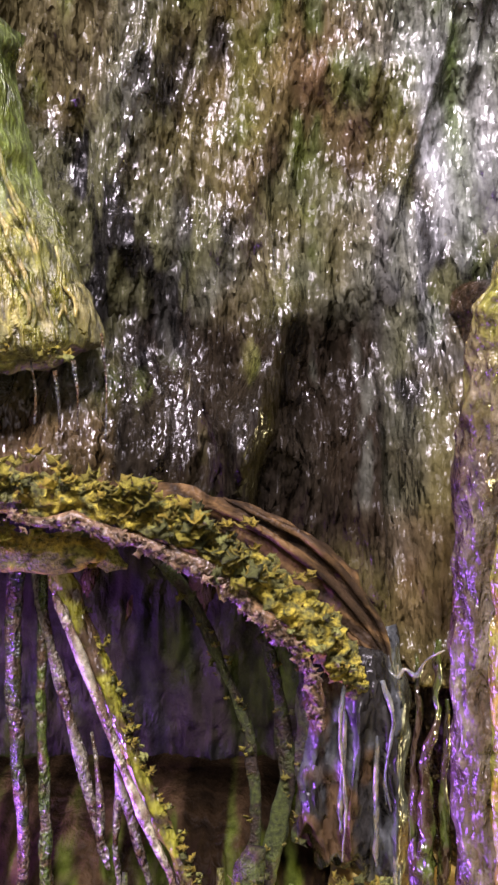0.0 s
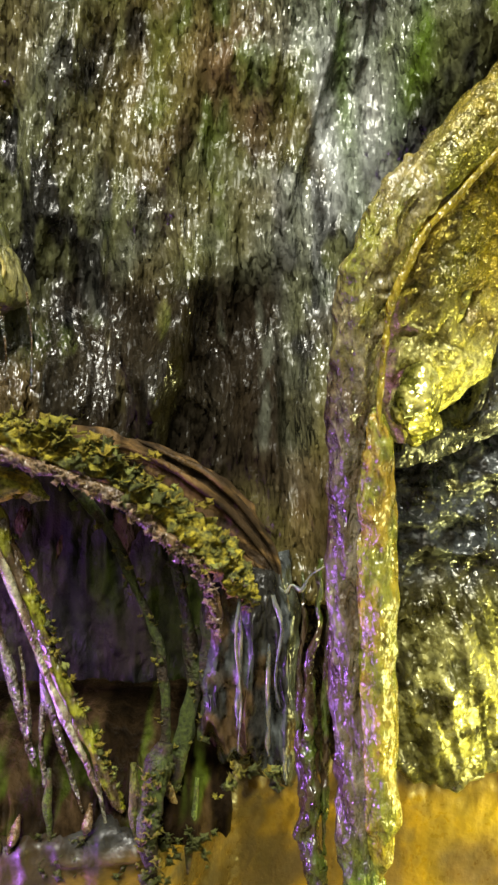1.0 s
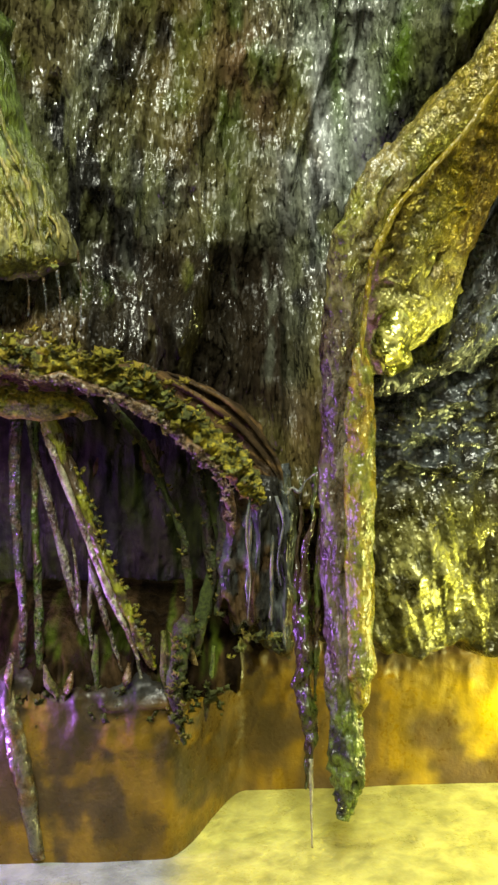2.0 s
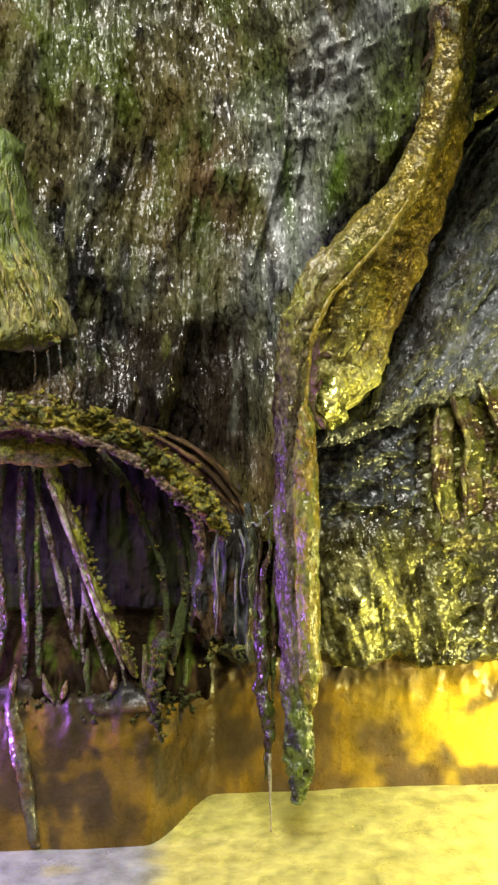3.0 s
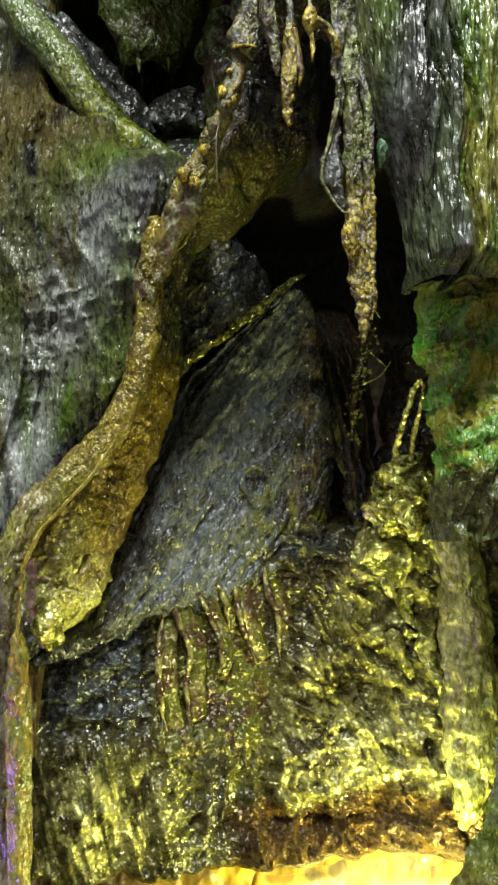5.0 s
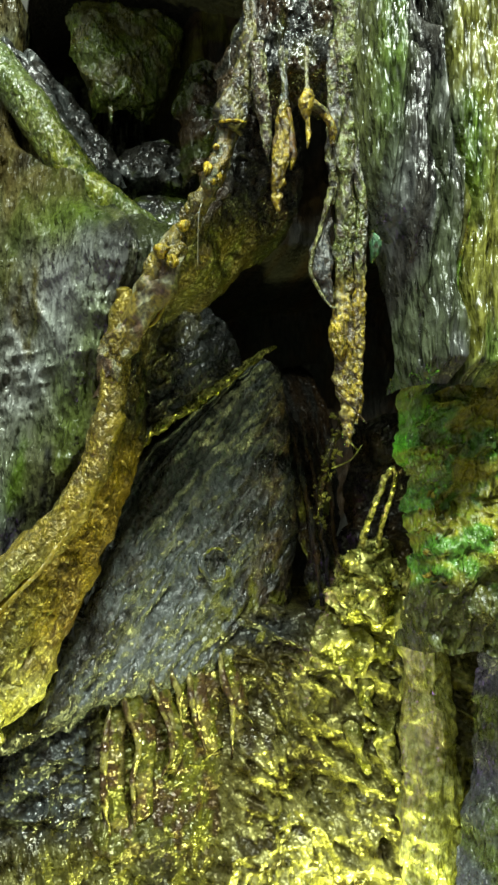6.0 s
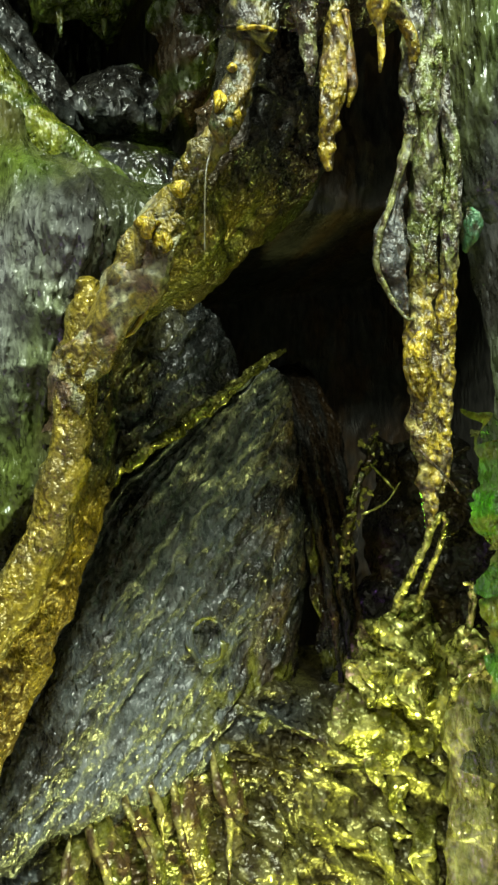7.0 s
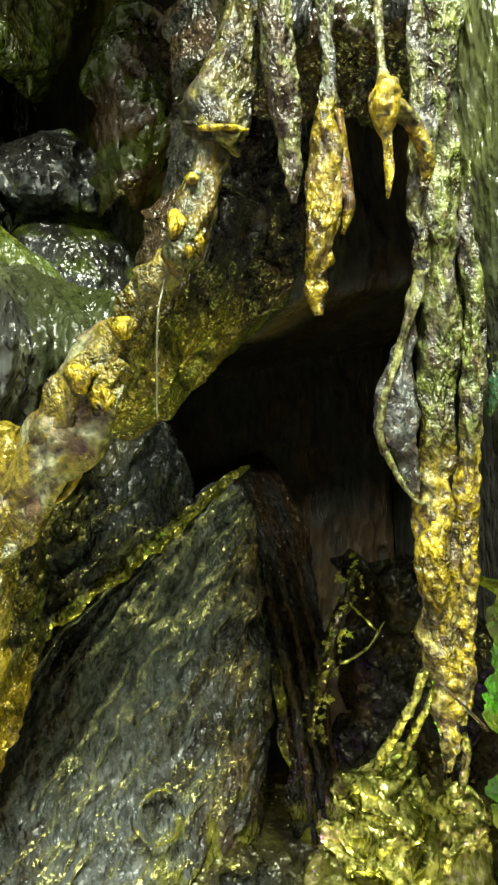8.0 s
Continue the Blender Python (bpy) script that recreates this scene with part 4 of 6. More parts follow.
scatter_flakes(moss_ridge, [(-0.11, 0.262, 0.268), (-0.062, 0.260, 0.268), (-0.034, 0.262, 0.262), (-0.010, 0.266, 0.247), (0.002, 0.269, 0.236)], 130, 0.0042, 0.0036, 1)
scatter_flakes(moss_ridge, [(0.0, 0.270, 0.238), (0.014, 0.272, 0.226), (0.030, 0.274, 0.204)], 60, 0.0048, 0.0024, 2)
scatter_flakes(lower_ridge, [(-0.12, 0.274, 0.246), (-0.08, 0.274, 0.246), (-0.052, 0.280, 0.243)], 60, 0.0040, 0.0028, 3)


scatter_flakes(wet_edge, [(-0.080, 0.2590, 0.258), (-0.052, 0.2590, 0.253), (-0.030, 0.2610, 0.2455), (-0.008, 0.2645, 0.2325), (0.010, 0.2690, 0.216), (0.020, 0.2740, 0.202), (0.0235, 0.2765, 0.182)], 150, 0.0012, 0.0020, 4, "glue_crumb", (-0.4, -0.8, -0.3), CRUMBS)


def root(path, a, b, label, nu=14, bumpy=0.0012, seed=0.0, mat=None, name="hanging_root"):
    ob = tube(name, path, speckle(a, b, 190), mat or STALK, nu=nu, step=0.0012, bumpy=bumpy, freq=260, stretch=0.35, seed=seed, label=label, category="root", group="hanging roots")
    return ob


big = root([(-0.072, 0.286, 0.244, 0.003), (-0.066, 0.287, 0.226, 0.0042), (-0.0545, 0.290, 0.198, 0.0034), (-0.0425, 0.291, 0.163, 0.0029), (-0.031, 0.291, 0.135, 0.0030), (-0.020, 0.290, 0.110, 0.0030), (-0.016, 0.290, 0.103, 0.0012)],
           UMBER * 0.8, mixed(LEAF, OCHRE, 0.5) * 0.5, "thick wet moss-green root hanging below the ledge", 18, 0.0018, 1.0)
# pale tube laid on the thick root as its highlight
root([(-0.070, 0.285, 0.226, 0.001), (-0.0665, 0.2825, 0.220, 0.0018), (-0.0575, 0.2845, 0.196, 0.0020), (-0.0455, 0.2860, 0.161, 0.0018), (-0.0345, 0.2860, 0.134, 0.0016), (-0.0245, 0.2855, 0.110, 0.0008)],
     BONE * 0.5, PINK * 0.3, "pale glossy glue line along the thick root", 12, 0.0012, 2.0, GLITTER, "highlight_line")
for k, (path, tone) in enumerate([
        ([(-0.083, 0.300, 0.240, 0.0016), (-0.077, 0.298, 0.210, 0.0018), (-0.066, 0.296, 0.170, 0.0022), (-0.060, 0.297, 0.144, 0.0020), (-0.054, 0.297, 0.124, 0.0009)], BONE),
        ([(-0.050, 0.295, 0.162, 0.0010), (-0.048, 0.295, 0.152, 0.0024), (-0.042, 0.296, 0.128, 0.0018), (-0.034, 0.296, 0.100, 0.0008)], BONE),
        ([(-0.049, 0.296, 0.152, 0.0020), (-0.051, 0.296, 0.135, 0.0016), (-0.050, 0.296, 0.112, 0.0008)], BONE),
        ([(-0.078, 0.300, 0.240, 0.0020), (-0.079, 0.297, 0.190, 0.0020), (-0.077, 0.294, 0.145, 0.0024), (-0.077, 0.294, 0.120, 0.0026), (-0.077, 0.294, 0.100, 0.0010)], LEAF),
        ([(-0.086, 0.292, 0.235, 0.0030), (-0.088, 0.292, 0.190, 0.0028), (-0.085, 0.292, 0.140, 0.0024), (-0.086, 0.292, 0.105, 0.0014)], MOSS),
        ([(-0.098, 0.290, 0.240, 0.0030), (-0.102, 0.290, 0.190, 0.0028), (-0.098, 0.290, 0.145, 0.0024), (-0.104, 0.290, 0.100, 0.0014)], MOSS),
        ([(-0.060, 0.297, 0.172, 0.0008), (-0.057, 0.296, 0.150, 0.0014), (-0.057, 0.297, 0.130, 0.0016), (-0.054, 0.297, 0.120, 0.0006)], BONE),
        ([(-0.028, 0.291, 0.128, 0.0010), (-0.026, 0.290, 0.112, 0.0014), (-0.023, 0.289, 0.094, 0.0007)], BONE)]):
    root(path, tone * 0.22, UMBER * 0.8, "thin wet rootlet hanging in the recess", 12, 0.0012, k * 3.0, GLITTER)
for k, path in enumerate([
        [(-0.040, 0.296, 0.244, 0.002), (-0.024, 0.298, 0.224, 0.0024), (-0.010, 0.299, 0.194, 0.0018), (0.000, 0.300, 0.164, 0.0017), (0.001, 0.300, 0.134, 0.0020), (-0.004, 0.298, 0.115, 0.0020)],
        [(0.004, 0.300, 0.214, 0.002), (0.010, 0.301, 0.190, 0.0026), (0.013, 0.302, 0.155, 0.0028), (0.008, 0.301, 0.124, 0.0034), (0.004, 0.299, 0.108, 0.0030)],
        [(0.020, 0.298, 0.205, 0.002), (0.021, 0.297, 0.185, 0.0042), (0.020, 0.298, 0.150, 0.0036), (0.016, 0.299, 0.130, 0.0010)]]):
    mossy = root(path, MOSS * 0.35, UMBER * 0.3, "dark mossy root in the recess", 22, 0.0036, 20.0 + k, CRUMB)
    scatter_flakes(mossy, [(a, b - r * 0.8, c) for a, b, c, r in path], 34, 0.0020, 0.0019, 80 + k, facing=(0, -0.9, 0.2), kinds=FLAKES[1::3])
scatter_flakes(big, [(-0.0605, 0.2875, 0.222), (-0.0495, 0.2885, 0.194), (-0.0385, 0.2890, 0.163), (-0.0275, 0.2890, 0.135), (-0.0175, 0.2885, 0.112)], 80, 0.0014, 0.0018, 31, facing=(0.6, -0.8, 0.2))
low = root([(0.002, 0.290, 0.132, 0.0030), (-0.001, 0.286, 0.122, 0.0052), (-0.006, 0.283, 0.100, 0.0044), (-0.004, 0.282, 0.082, 0.0030), (0.000, 0.281, 0.066, 0.0012)],
           MOSS * 0.5, UMBER * 0.4, "mossy root end hanging over the plinth", 20, 0.0044, 31.0, CRUMB)
scatter_flakes(low, [(0.000, 0.282, 0.126), (-0.004, 0.279, 0.112), (-0.006, 0.278, 0.098), (-0.004, 0.278, 0.084), (-0.001, 0.279, 0.072)], 70, 0.0032, 0.0022, 90, facing=(0, -0.9, -0.1), kinds=FLAKES[1::3])
loft("drip_sheet", [(0.019, 0.297, 0.118), (0.017, 0.294, 0.140), (0.018, 0.291, 0.170), (0.020, 0.290, 0.205)], [(0.060, 0.295, 0.095), (0.059, 0.292, 0.130), (0.058, 0.290, 0.170), (0.056, 0.291, 0.212)],
     lambda x, y, z, v, u: dulled(mixed(mixed(SLATE * 0.7, SOOT * 1.2, ss(0.36, 0.48, fbm(x * 170, 0, z * 30, 3))), UMBER * 0.7, ss(0.5, 0.62, fbm(x * 90, 3, z * 60, 3))), 0.35), SLATEY, nu=90, nv=110, bulge=0.001, tuck=0.01, ragged=0.006,
     relief=lambda x, z, u, v: 0.008 * ridged(x * 70, 2.0, z * 8, 2) + 0.003 * ridged(x * 200, 1.0, z * 25, 2) - 0.02 * ss(0.25, 0.0, v + 0.35 * (fbm(x * 190, 5.0, 0.0, 2) - 0.5)),
     label="dark grey ridged glue sheet under the moss ledge", category="drip")
for k, (x, top, end, r) in enumerate([(0.0325, 0.200, 0.132, 0.0007), (0.0485, 0.196, 0.150, 0.0008)]):
    s_ = 0.0016 if k % 2 else -0.0012
    tube("glue_drip", [(x - s_, 0.281, top, r * 1.2), (x + s_, 0.279, top * 0.7 + end * 0.3, r), (x - s_ * 0.6, 0.279, top * 0.3 + end * 0.7, r * 0.7), (x + s_ * 0.4, 0.280, end, r * 0.35)],
         speckle(SILVER * 0.5, SLATE * 0.8, 120) if k % 3 else speckle(HORN_PALE * 0.3, SLATE, 120), GLUE, nu=10, bumpy=0.0010, freq=350, stretch=0.4, seed=k * 5.0, ragged=1.0,
         label="pale translucent glue drip under the moss ledge", category="drip", group="glue drips")
wisp = holder("moss_wisp", (0.04, 0.285, 0.12), "ragged pale moss scraps caught between the drips", "moss")
scatter_flakes(wisp, [(0.026, 0.283, 0.114), (0.034, 0.283, 0.122), (0.044, 0.284, 0.121), (0.052, 0.284, 0.120)], 16, 0.002, 0.0026, 5)
tube("knot_string", [(0.050, 0.284, 0.199, 0.0005), (0.053, 0.282, 0.1970, 0.0010), (0.0550, 0.280, 0.2010, 0.0004), (0.058, 0.279, 0.1995, 0.0008), (0.061, 0.277, 0.2045, 0.0004), (0.066, 0.272, 0.209, 0.0003)], speckle(HORN_PALE * 0.5, SLATE, 200), GLUE, nu=8, bumpy=0.0012, freq=500, ragged=1.5,
     label="thin pale glue string tied between ledge and stem", category="string")


def flap_relief(x, z, u, v):
    return 0.009 * fbm(x * 50 + z * 30, 2.0, z * 40, 3) + 0.003 * ridged(x * 120 + z * 160, 2.0, z * 60 - x * 50, 3)


def flap_paint(x, y, z, v, u):
    w, k = fbm(x * 80, 1.0, z * 60, 4), fbm(x * 170 + z * 30, 5.0, z * 40, 3)
    c = mixed(mixed(LEAF * 0.4, OLIVE * 1.5, 0.5), mixed(LEAF, OCHRE, 0.6) * 0.62, ss(0.36, 0.58, w))
    c = mixed(c, MOSS * 1.1, ss(0.50, 0.66, k) * 0.7)
    c = mixed(c, mixed(MOSS, UMBER, 0.5) * 0.8, ss(0.75, 0.95, u) * 0.8)
    c = mixed(c, mixed(OCHRE, BONE, 0.4) * 0.42, blob(x, z, -0.085, 0.332, 0.03, 0.016) * ss(0.35, 0.6, k) * 0.8)
    return mixed(c, LEAF * 0.4, ss(0.36, 0.40, z) * 0.6)


flap = loft("moss_cushion", [(-0.19, 0.285, 0.306), (-0.19, 0.285, 0.33), (-0.19, 0.285, 0.37), (-0.19, 0.285, 0.42), (-0.19, 0.29, 0.47)],
            [(-0.082, 0.306, 0.308), (-0.059, 0.310, 0.324), (-0.072, 0.312, 0.362), (-0.086, 0.314, 0.395), (-0.094, 0.316, 0.45)],
            flap_paint, MOSSY, nu=130, nv=150, bulge=0.010, power=0.8, tuck=0.014, ragged=0.010, label="bright yellow-green moss cushion on the wall", category="moss",
            relief=lambda x, z, u, v: 0.006 * fbm(x * 45 + z * 15, 2.0, z * 30, 3) + 0.004 * ridged(x * 130 + z * 45, 2.0, z * 22, 3) + 0.0015 * ridged(x * 300, 4.0, z * 60, 2))
strand_rng = random.Random(9)
for k in range(26):
    u0 = 0.45 + 0.52 * strand_rng.random()
    z0, z1 = strand_rng.uniform(0.34, 0.43), strand_rng.uniform(0.312, 0.335)
    reach = [np.interp(zz, (0.306, 0.326, 0.362, 0.395, 0.45), (-0.082, -0.059, -0.072, -0.086, -0.094)) for zz in (z0, z0 * 0.6 + z1 * 0.4, z0 * 0.25 + z1 * 0.75, z1)]
    rows = []
    for n, zz in enumerate((z0, z0 * 0.6 + z1 * 0.4, z0 * 0.25 + z1 * 0.75, z1)):
        un = min(0.985, u0 + strand_rng.uniform(-0.012, 0.012))
        rows.append((-0.19 + un * (reach[n] + 0.19), 0.285 + 0.026 * un - 0.010 * math.sin(math.pi * un) ** 0.8 - 0.0085 + 0.006 * un ** 8, zz, (0.0004, 0.0010, 0.0009, 0.0003)[n]))
    tube("moss_strand", rows, speckle(mixed(LEAF, OCHRE, 0.5) * 0.35, mixed(OCHRE, BONE, 0.3) * 0.5, 200), MOSSY, flap, nu=8, bumpy=0.0006, freq=300, seed=k * 2.0, ragged=2.6)
scatter_flakes(flap, [(-0.105, 0.278, 0.312), (-0.085, 0.279, 0.315), (-0.066, 0.286, 0.313), (-0.055, 0.290, 0.327)], 14, 0.002, 0.0022, 7, name="leaf_lobe", facing=(0.2, -0.9, 0.1))
for k, (x, z0, z1) in enumerate([(-0.082, 0.312, 0.288), (-0.073, 0.308, 0.280), (-0.066, 0.312, 0.285), (-0.055, 0.322, 0.282)]):
    tube("wall_drip", [(x, 0.300, z0, 0.0007), (x + 0.0012, 0.302, (z0 + z1) / 2, 0.0005), (x + 0.0004, 0.303, z1, 0.0003)], speckle(SLATE, UMBER, 150), GLITTER, nu=10, bumpy=0.0007, freq=300, seed=k * 2.0,
         label="brownish glue drip below the moss cushion", category="drip", group="wall drips")

# ---- arch and upper hollow ----
def arch_paint(x, y, z, v, u):
    w = fbm(x * 90, y * 90, z * 60, 3)
    c = mixed(mixed(MOSS, SLATE, 0.3), mixed(LEAF, OCHRE, 0.4) * 0.6, ss(0.30, 0.62, w) * ss(0.2, 0.45, v) * ss(0.85, 0.6, v))
    return mixed(c, MOSS * 0.8, ss(0.5, 0.65, fbm(x * 150, y * 150, z * 150, 3)))


arch = tube("arch_rib", [(0.050, 0.285, 0.745, 0.010), (0.068, 0.278, 0.712, 0.0115), (0.098, 0.268, 0.672, 0.0130), (0.124, 0.261, 0.634, 0.0135), (0.140, 0.256, 0.611, 0.0130), (0.156, 0.252, 0.597, 0.0120), (0.171, 0.249, 0.588, 0.0105), (0.185, 0.247, 0.580, 0.0080), (0.199, 0.246, 0.570, 0.0030)],
     arch_paint, STALK, nu=44, bumpy=0.002, freq=70, stretch=0.3, ragged=0.15, label="yellow-green curved rib under the upper hollow", category="rib")
for k, rows in enumerate([
        [(0.084, 0.282, 0.720, 0.003), (0.110, 0.274, 0.683, 0.0060), (0.134, 0.268, 0.650, 0.0064), (0.152, 0.264, 0.628, 0.0060), (0.168, 0.262, 0.614, 0.0030)],
        [(0.100, 0.292, 0.722, 0.003), (0.124, 0.284, 0.688, 0.0060), (0.146, 0.276, 0.657, 0.0066), (0.163, 0.270, 0.636, 0.0060), (0.176, 0.266, 0.622, 0.0030)]]):
    tube("rib_fold", rows, speckle(SOOT * 1.5, SLATE * 0.9, 120), SLATEY, arch, nu=24, bumpy=0.004, freq=140, stretch=0.25, seed=k * 3.0, ragged=0.7, label="glossy black fold above the rib")


def lump_relief(x, z, u, v):
    return 0.014 * fbm(x * 45, 3.0, z * 50, 3) + 0.004 * ridged(x * 110, 2.0, z * 90, 2)


loft("dark_boulder", [(0.168, 0.285, 0.622), (0.160, 0.280, 0.634), (0.164, 0.282, 0.648), (0.180, 0.295, 0.664)], [(0.216, 0.272, 0.618), (0.221, 0.270, 0.630), (0.219, 0.275, 0.645), (0.205, 0.292, 0.662)],
     lambda x, y, z, v, u: mixed(mixed(SLATE * 0.8, MOSS * 0.5, ss(0.45, 0.60, fbm(x * 60, 4, z * 60, 3))), SOOT * 1.4, ss(0.42, 0.56, fbm(x * 90, 0, z * 80, 4))), SLATEY, nu=110, nv=110, bulge=0.014, tuck=0.02, ragged=0.006, relief=lump_relief,
     label="glossy black-grey boulder inside the upper hollow", category="rock")
loft("smooth_boulder", [(0.172, 0.272, 0.566), (0.166, 0.270, 0.585), (0.168, 0.274, 0.606), (0.178, 0.286, 0.624)], [(0.226, 0.262, 0.560), (0.232, 0.258, 0.585), (0.230, 0.262, 0.606), (0.216, 0.280, 0.626)],
     lambda x, y, z, v, u: mixed(mixed(SLATE * 0.55, MOSS * 0.5, ss(0.42, 0.60, fbm(x * 50, 4, z * 50, 3))), SOOT * 1.6, ss(0.48, 0.64, fbm(x * 80, 0, z * 70, 4))), SLATEY, nu=90, nv=90, bulge=0.012, tuck=0.02, ragged=0.005,
     relief=lambda x, z, u, v: 0.006 * fbm(x * 50, 3.0, z * 50, 2), label="smooth dark grey-green lump below the glossy boulder", category="rock")
beard = loft("moss_beard", [(0.124, 0.275, 0.76), (0.130, 0.270, 0.72), (0.140, 0.268, 0.695), (0.146, 0.272, 0.676)], [(0.215, 0.275, 0.76), (0.205, 0.272, 0.72), (0.194, 0.270, 0.695), (0.186, 0.274, 0.678)],
     lambda x, y, z, v, u: mixed(MOSS * 1.0, OLIVE * 0.7, ss(0.42, 0.6, fbm(x * 110, 0, z * 90, 3))), STALK, nu=80, nv=90, bulge=0.010, relief=flap_relief,
     label="hanging beard of dark green moss in the hollow", category="moss")
for k, (bx, top, tip) in enumerate([(0.1570, 0.692, 0.6645), (0.179, 0.690, 0.671)]):
    tube("moss_tip", [(bx - 0.003, 0.268, top, 0.0036), (bx - 0.0005, 0.265, top * 0.5 + tip * 0.5, 0.0020), (bx + 0.0006, 0.265, tip, 0.0004)], speckle(MOSS * 1.1, OLIVE, 150), STALK, beard, nu=14, bumpy=0.002, freq=240, seed=k * 3.0)
loft("red_moss", [(0.200, 0.235, 0.70), (0.196, 0.236, 0.67), (0.200, 0.238, 0.64), (0.205, 0.240, 0.62)], [(0.235, 0.225, 0.70), (0.232, 0.228, 0.67), (0.226, 0.232, 0.64), (0.215, 0.238, 0.62)],
     lambda x, y, z, v, u: mixed(MOSS * 0.4, UMBER * 0.5, ss(0.42, 0.6, fbm(x * 110, 0, z * 90, 3))), SLATEY, nu=50, nv=70, bulge=0.010, relief=flap_relief,
     label="dark crumbly moss patch behind the stalactites", category="moss")

# ---- rim of the cave ----
rim = holder("glue_crest", (0.165, 0.175, 0.515), "translucent brown and yellow glue crest along the cave edge", "crest")
tube("rim_glue", [(0.164, 0.182, 0.508, 0.002), (0.168, 0.174, 0.518, 0.0060), (0.173, 0.166, 0.528, 0.0065), (0.181, 0.155, 0.541, 0.0065), (0.186, 0.143, 0.553, 0.0055), (0.190, 0.136, 0.562, 0.0030)],
     speckle(mixed(OLIVE, UMBER, 0.5), OCHRE * 0.32, 260), CRUST, rim, nu=26, bumpy=0.0045, freq=230, stretch=0.5, seed=4.0)
loft("rim_plate", [(0.148, 0.216, 0.462), (0.147, 0.210, 0.485), (0.152, 0.203, 0.500), (0.158, 0.188, 0.512), (0.166, 0.172, 0.529), (0.176, 0.158, 0.546)], [(0.160, 0.208, 0.462), (0.163, 0.203, 0.478), (0.169, 0.192, 0.490), (0.175, 0.178, 0.500), (0.181, 0.168, 0.515), (0.186, 0.155, 0.535)],
     lambda x, y, z, v, u: mixed(mixed(UMBER * 1.4, mixed(OLIVE, HORN_PALE, 0.4) * 0.9, ss(0.36, 0.50, fbm(x * 120, 0, z * 120, 3))), OCHRE * 0.28, ss(0.5, 0.62, fbm(x * 170, 3, z * 170, 3))), CRUST, rim, nu=60, nv=110, bulge=0.006, power=0.6, tuck=0.012,
     relief=lambda x, z, u, v: 0.005 * fbm(x * 110, 2.0, z * 100, 3) + 0.004 * ridged(x * 150, 2.0, z * 90, 2))
tube("rim_edge", [(0.1774, 0.170, 0.5249, 0.0006), (0.1781, 0.176, 0.5159, 0.0009), (0.1768, 0.180, 0.5060, 0.0010), (0.1731, 0.184, 0.4977, 0.0008), (0.1657, 0.188, 0.4935, 0.0005)], speckle(OCHRE * 0.5, OCHRE * 0.3, 180), GLUE, rim, nu=10, bumpy=0.0007, freq=300)


def bead(x, y, z, r, parent, tone, name="bead", squash=1.0):
    tube(name, [(x, y, z - r * squash, r * 0.25), (x, y, z - r * 0.6 * squash, r * 0.8), (x, y, z, r), (x, y, z + r * 0.6 * squash, r * 0.8), (x, y, z + r * squash, r * 0.25)], speckle(tone * 0.9, tone * 0.3, 520, 0.42, 0.60), ICICLE, parent, nu=16, step=0.0006, ragged=1.1, bumpy=0.0034, freq=420, stretch=1.0, seed=x * 900)


AMBER = np.array((0.34, 0.25, 0.022))
STRAW = np.array((0.34, 0.29, 0.09))
HORN = np.array((0.15, 0.155, 0.055))
bead(0.1690, 0.1545, 0.5280, 0.0042, rim, AMBER, squash=0.85)
bead(0.1745, 0.153, 0.5235, 0.0034, rim, AMBER * 0.8)
bead(0.1785, 0.149, 0.5420, 0.0030, rim, AMBER)
tube("glue_thread", [(0.186, 0.136, 0.553, 0.0003), (0.183, 0.134, 0.540, 0.0002), (0.184, 0.137, 0.515, 0.0002)], speckle(BONE * 0.2, BONE * 0.15, 100), GLUE, rim, nu=6)


# ---- stalactites ----
def pitted(paint):
    """Small dark pits over a paint."""
    def over(x, y, z, v, a):
        c = paint(x, y, z, v, a)
        return mixed(c, mixed(UMBER, SOOT, 0.4), ss(0.56, 0.65, fbm(x * 620, y * 620, z * 480, 3)) * 0.85)
    return over


def stalactite(label, paths):
    """paths: name, rows, two pigments, bumps."""
    x, y, z = paths[0][1][0][:3]
    top = holder("stalactite", (x, y, z), label, "stalactite", "stalactites")
    for k, (name, rows, a, b, bumps) in enumerate(paths):
        paint = pitted(a if callable(a) else speckle(a, b, 260, 0.42, 0.60))
        tube(name, rows, paint, ICICLE, top, nu=28, step=0.0009, ragged=0.5, bumpy=bumps * 0.7, freq=420, stretch=0.35, seed=3.0 * k + x * 100)
    return top


def column_paint(x, y, z, v, a):
    """Pale olive above, crusty yellow with dark pits below."""
    w, k = fbm(x * 300, y * 300, z * 70, 3), fbm(x * 330, y * 330, z * 260, 3)
    high = mixed(mixed(HORN * 0.55, mixed(SLATE, UMBER, 0.4) * 0.8, ss(0.44, 0.62, w)), mixed(MOSS, HORN, 0.3), ss(0.44, 0.58, k) * 0.9)
    low = mixed(mixed(mixed(AMBER, OCHRE, 0.4) * 0.6, STRAW * 0.55, ss(0.46, 0.66, w)), mixed(UMBER, SOOT, 0.4), ss(0.52, 0.60, fbm(x * 560, y * 560, z * 460, 3)) * 0.9)
    return mixed(low, high, ss(0.495, 0.520, z + 0.03 * (w - 0.5)))


def slender_paint(x, y, z, v, a):
    """Ochre with rust pits, grey-olive at the top."""
    w = fbm(x * 420, y * 420, z * 260, 3)
    c = mixed(mixed(AMBER, OCHRE, 0.5) * 0.5, mixed(UMBER, RUST, 0.3) * 0.8, ss(0.50, 0.60, w) * 0.9)
    return mixed(c, mixed(HORN * 0.6, SLATE, ss(0.4, 0.6, w)), ss(0.588, 0.600, z))


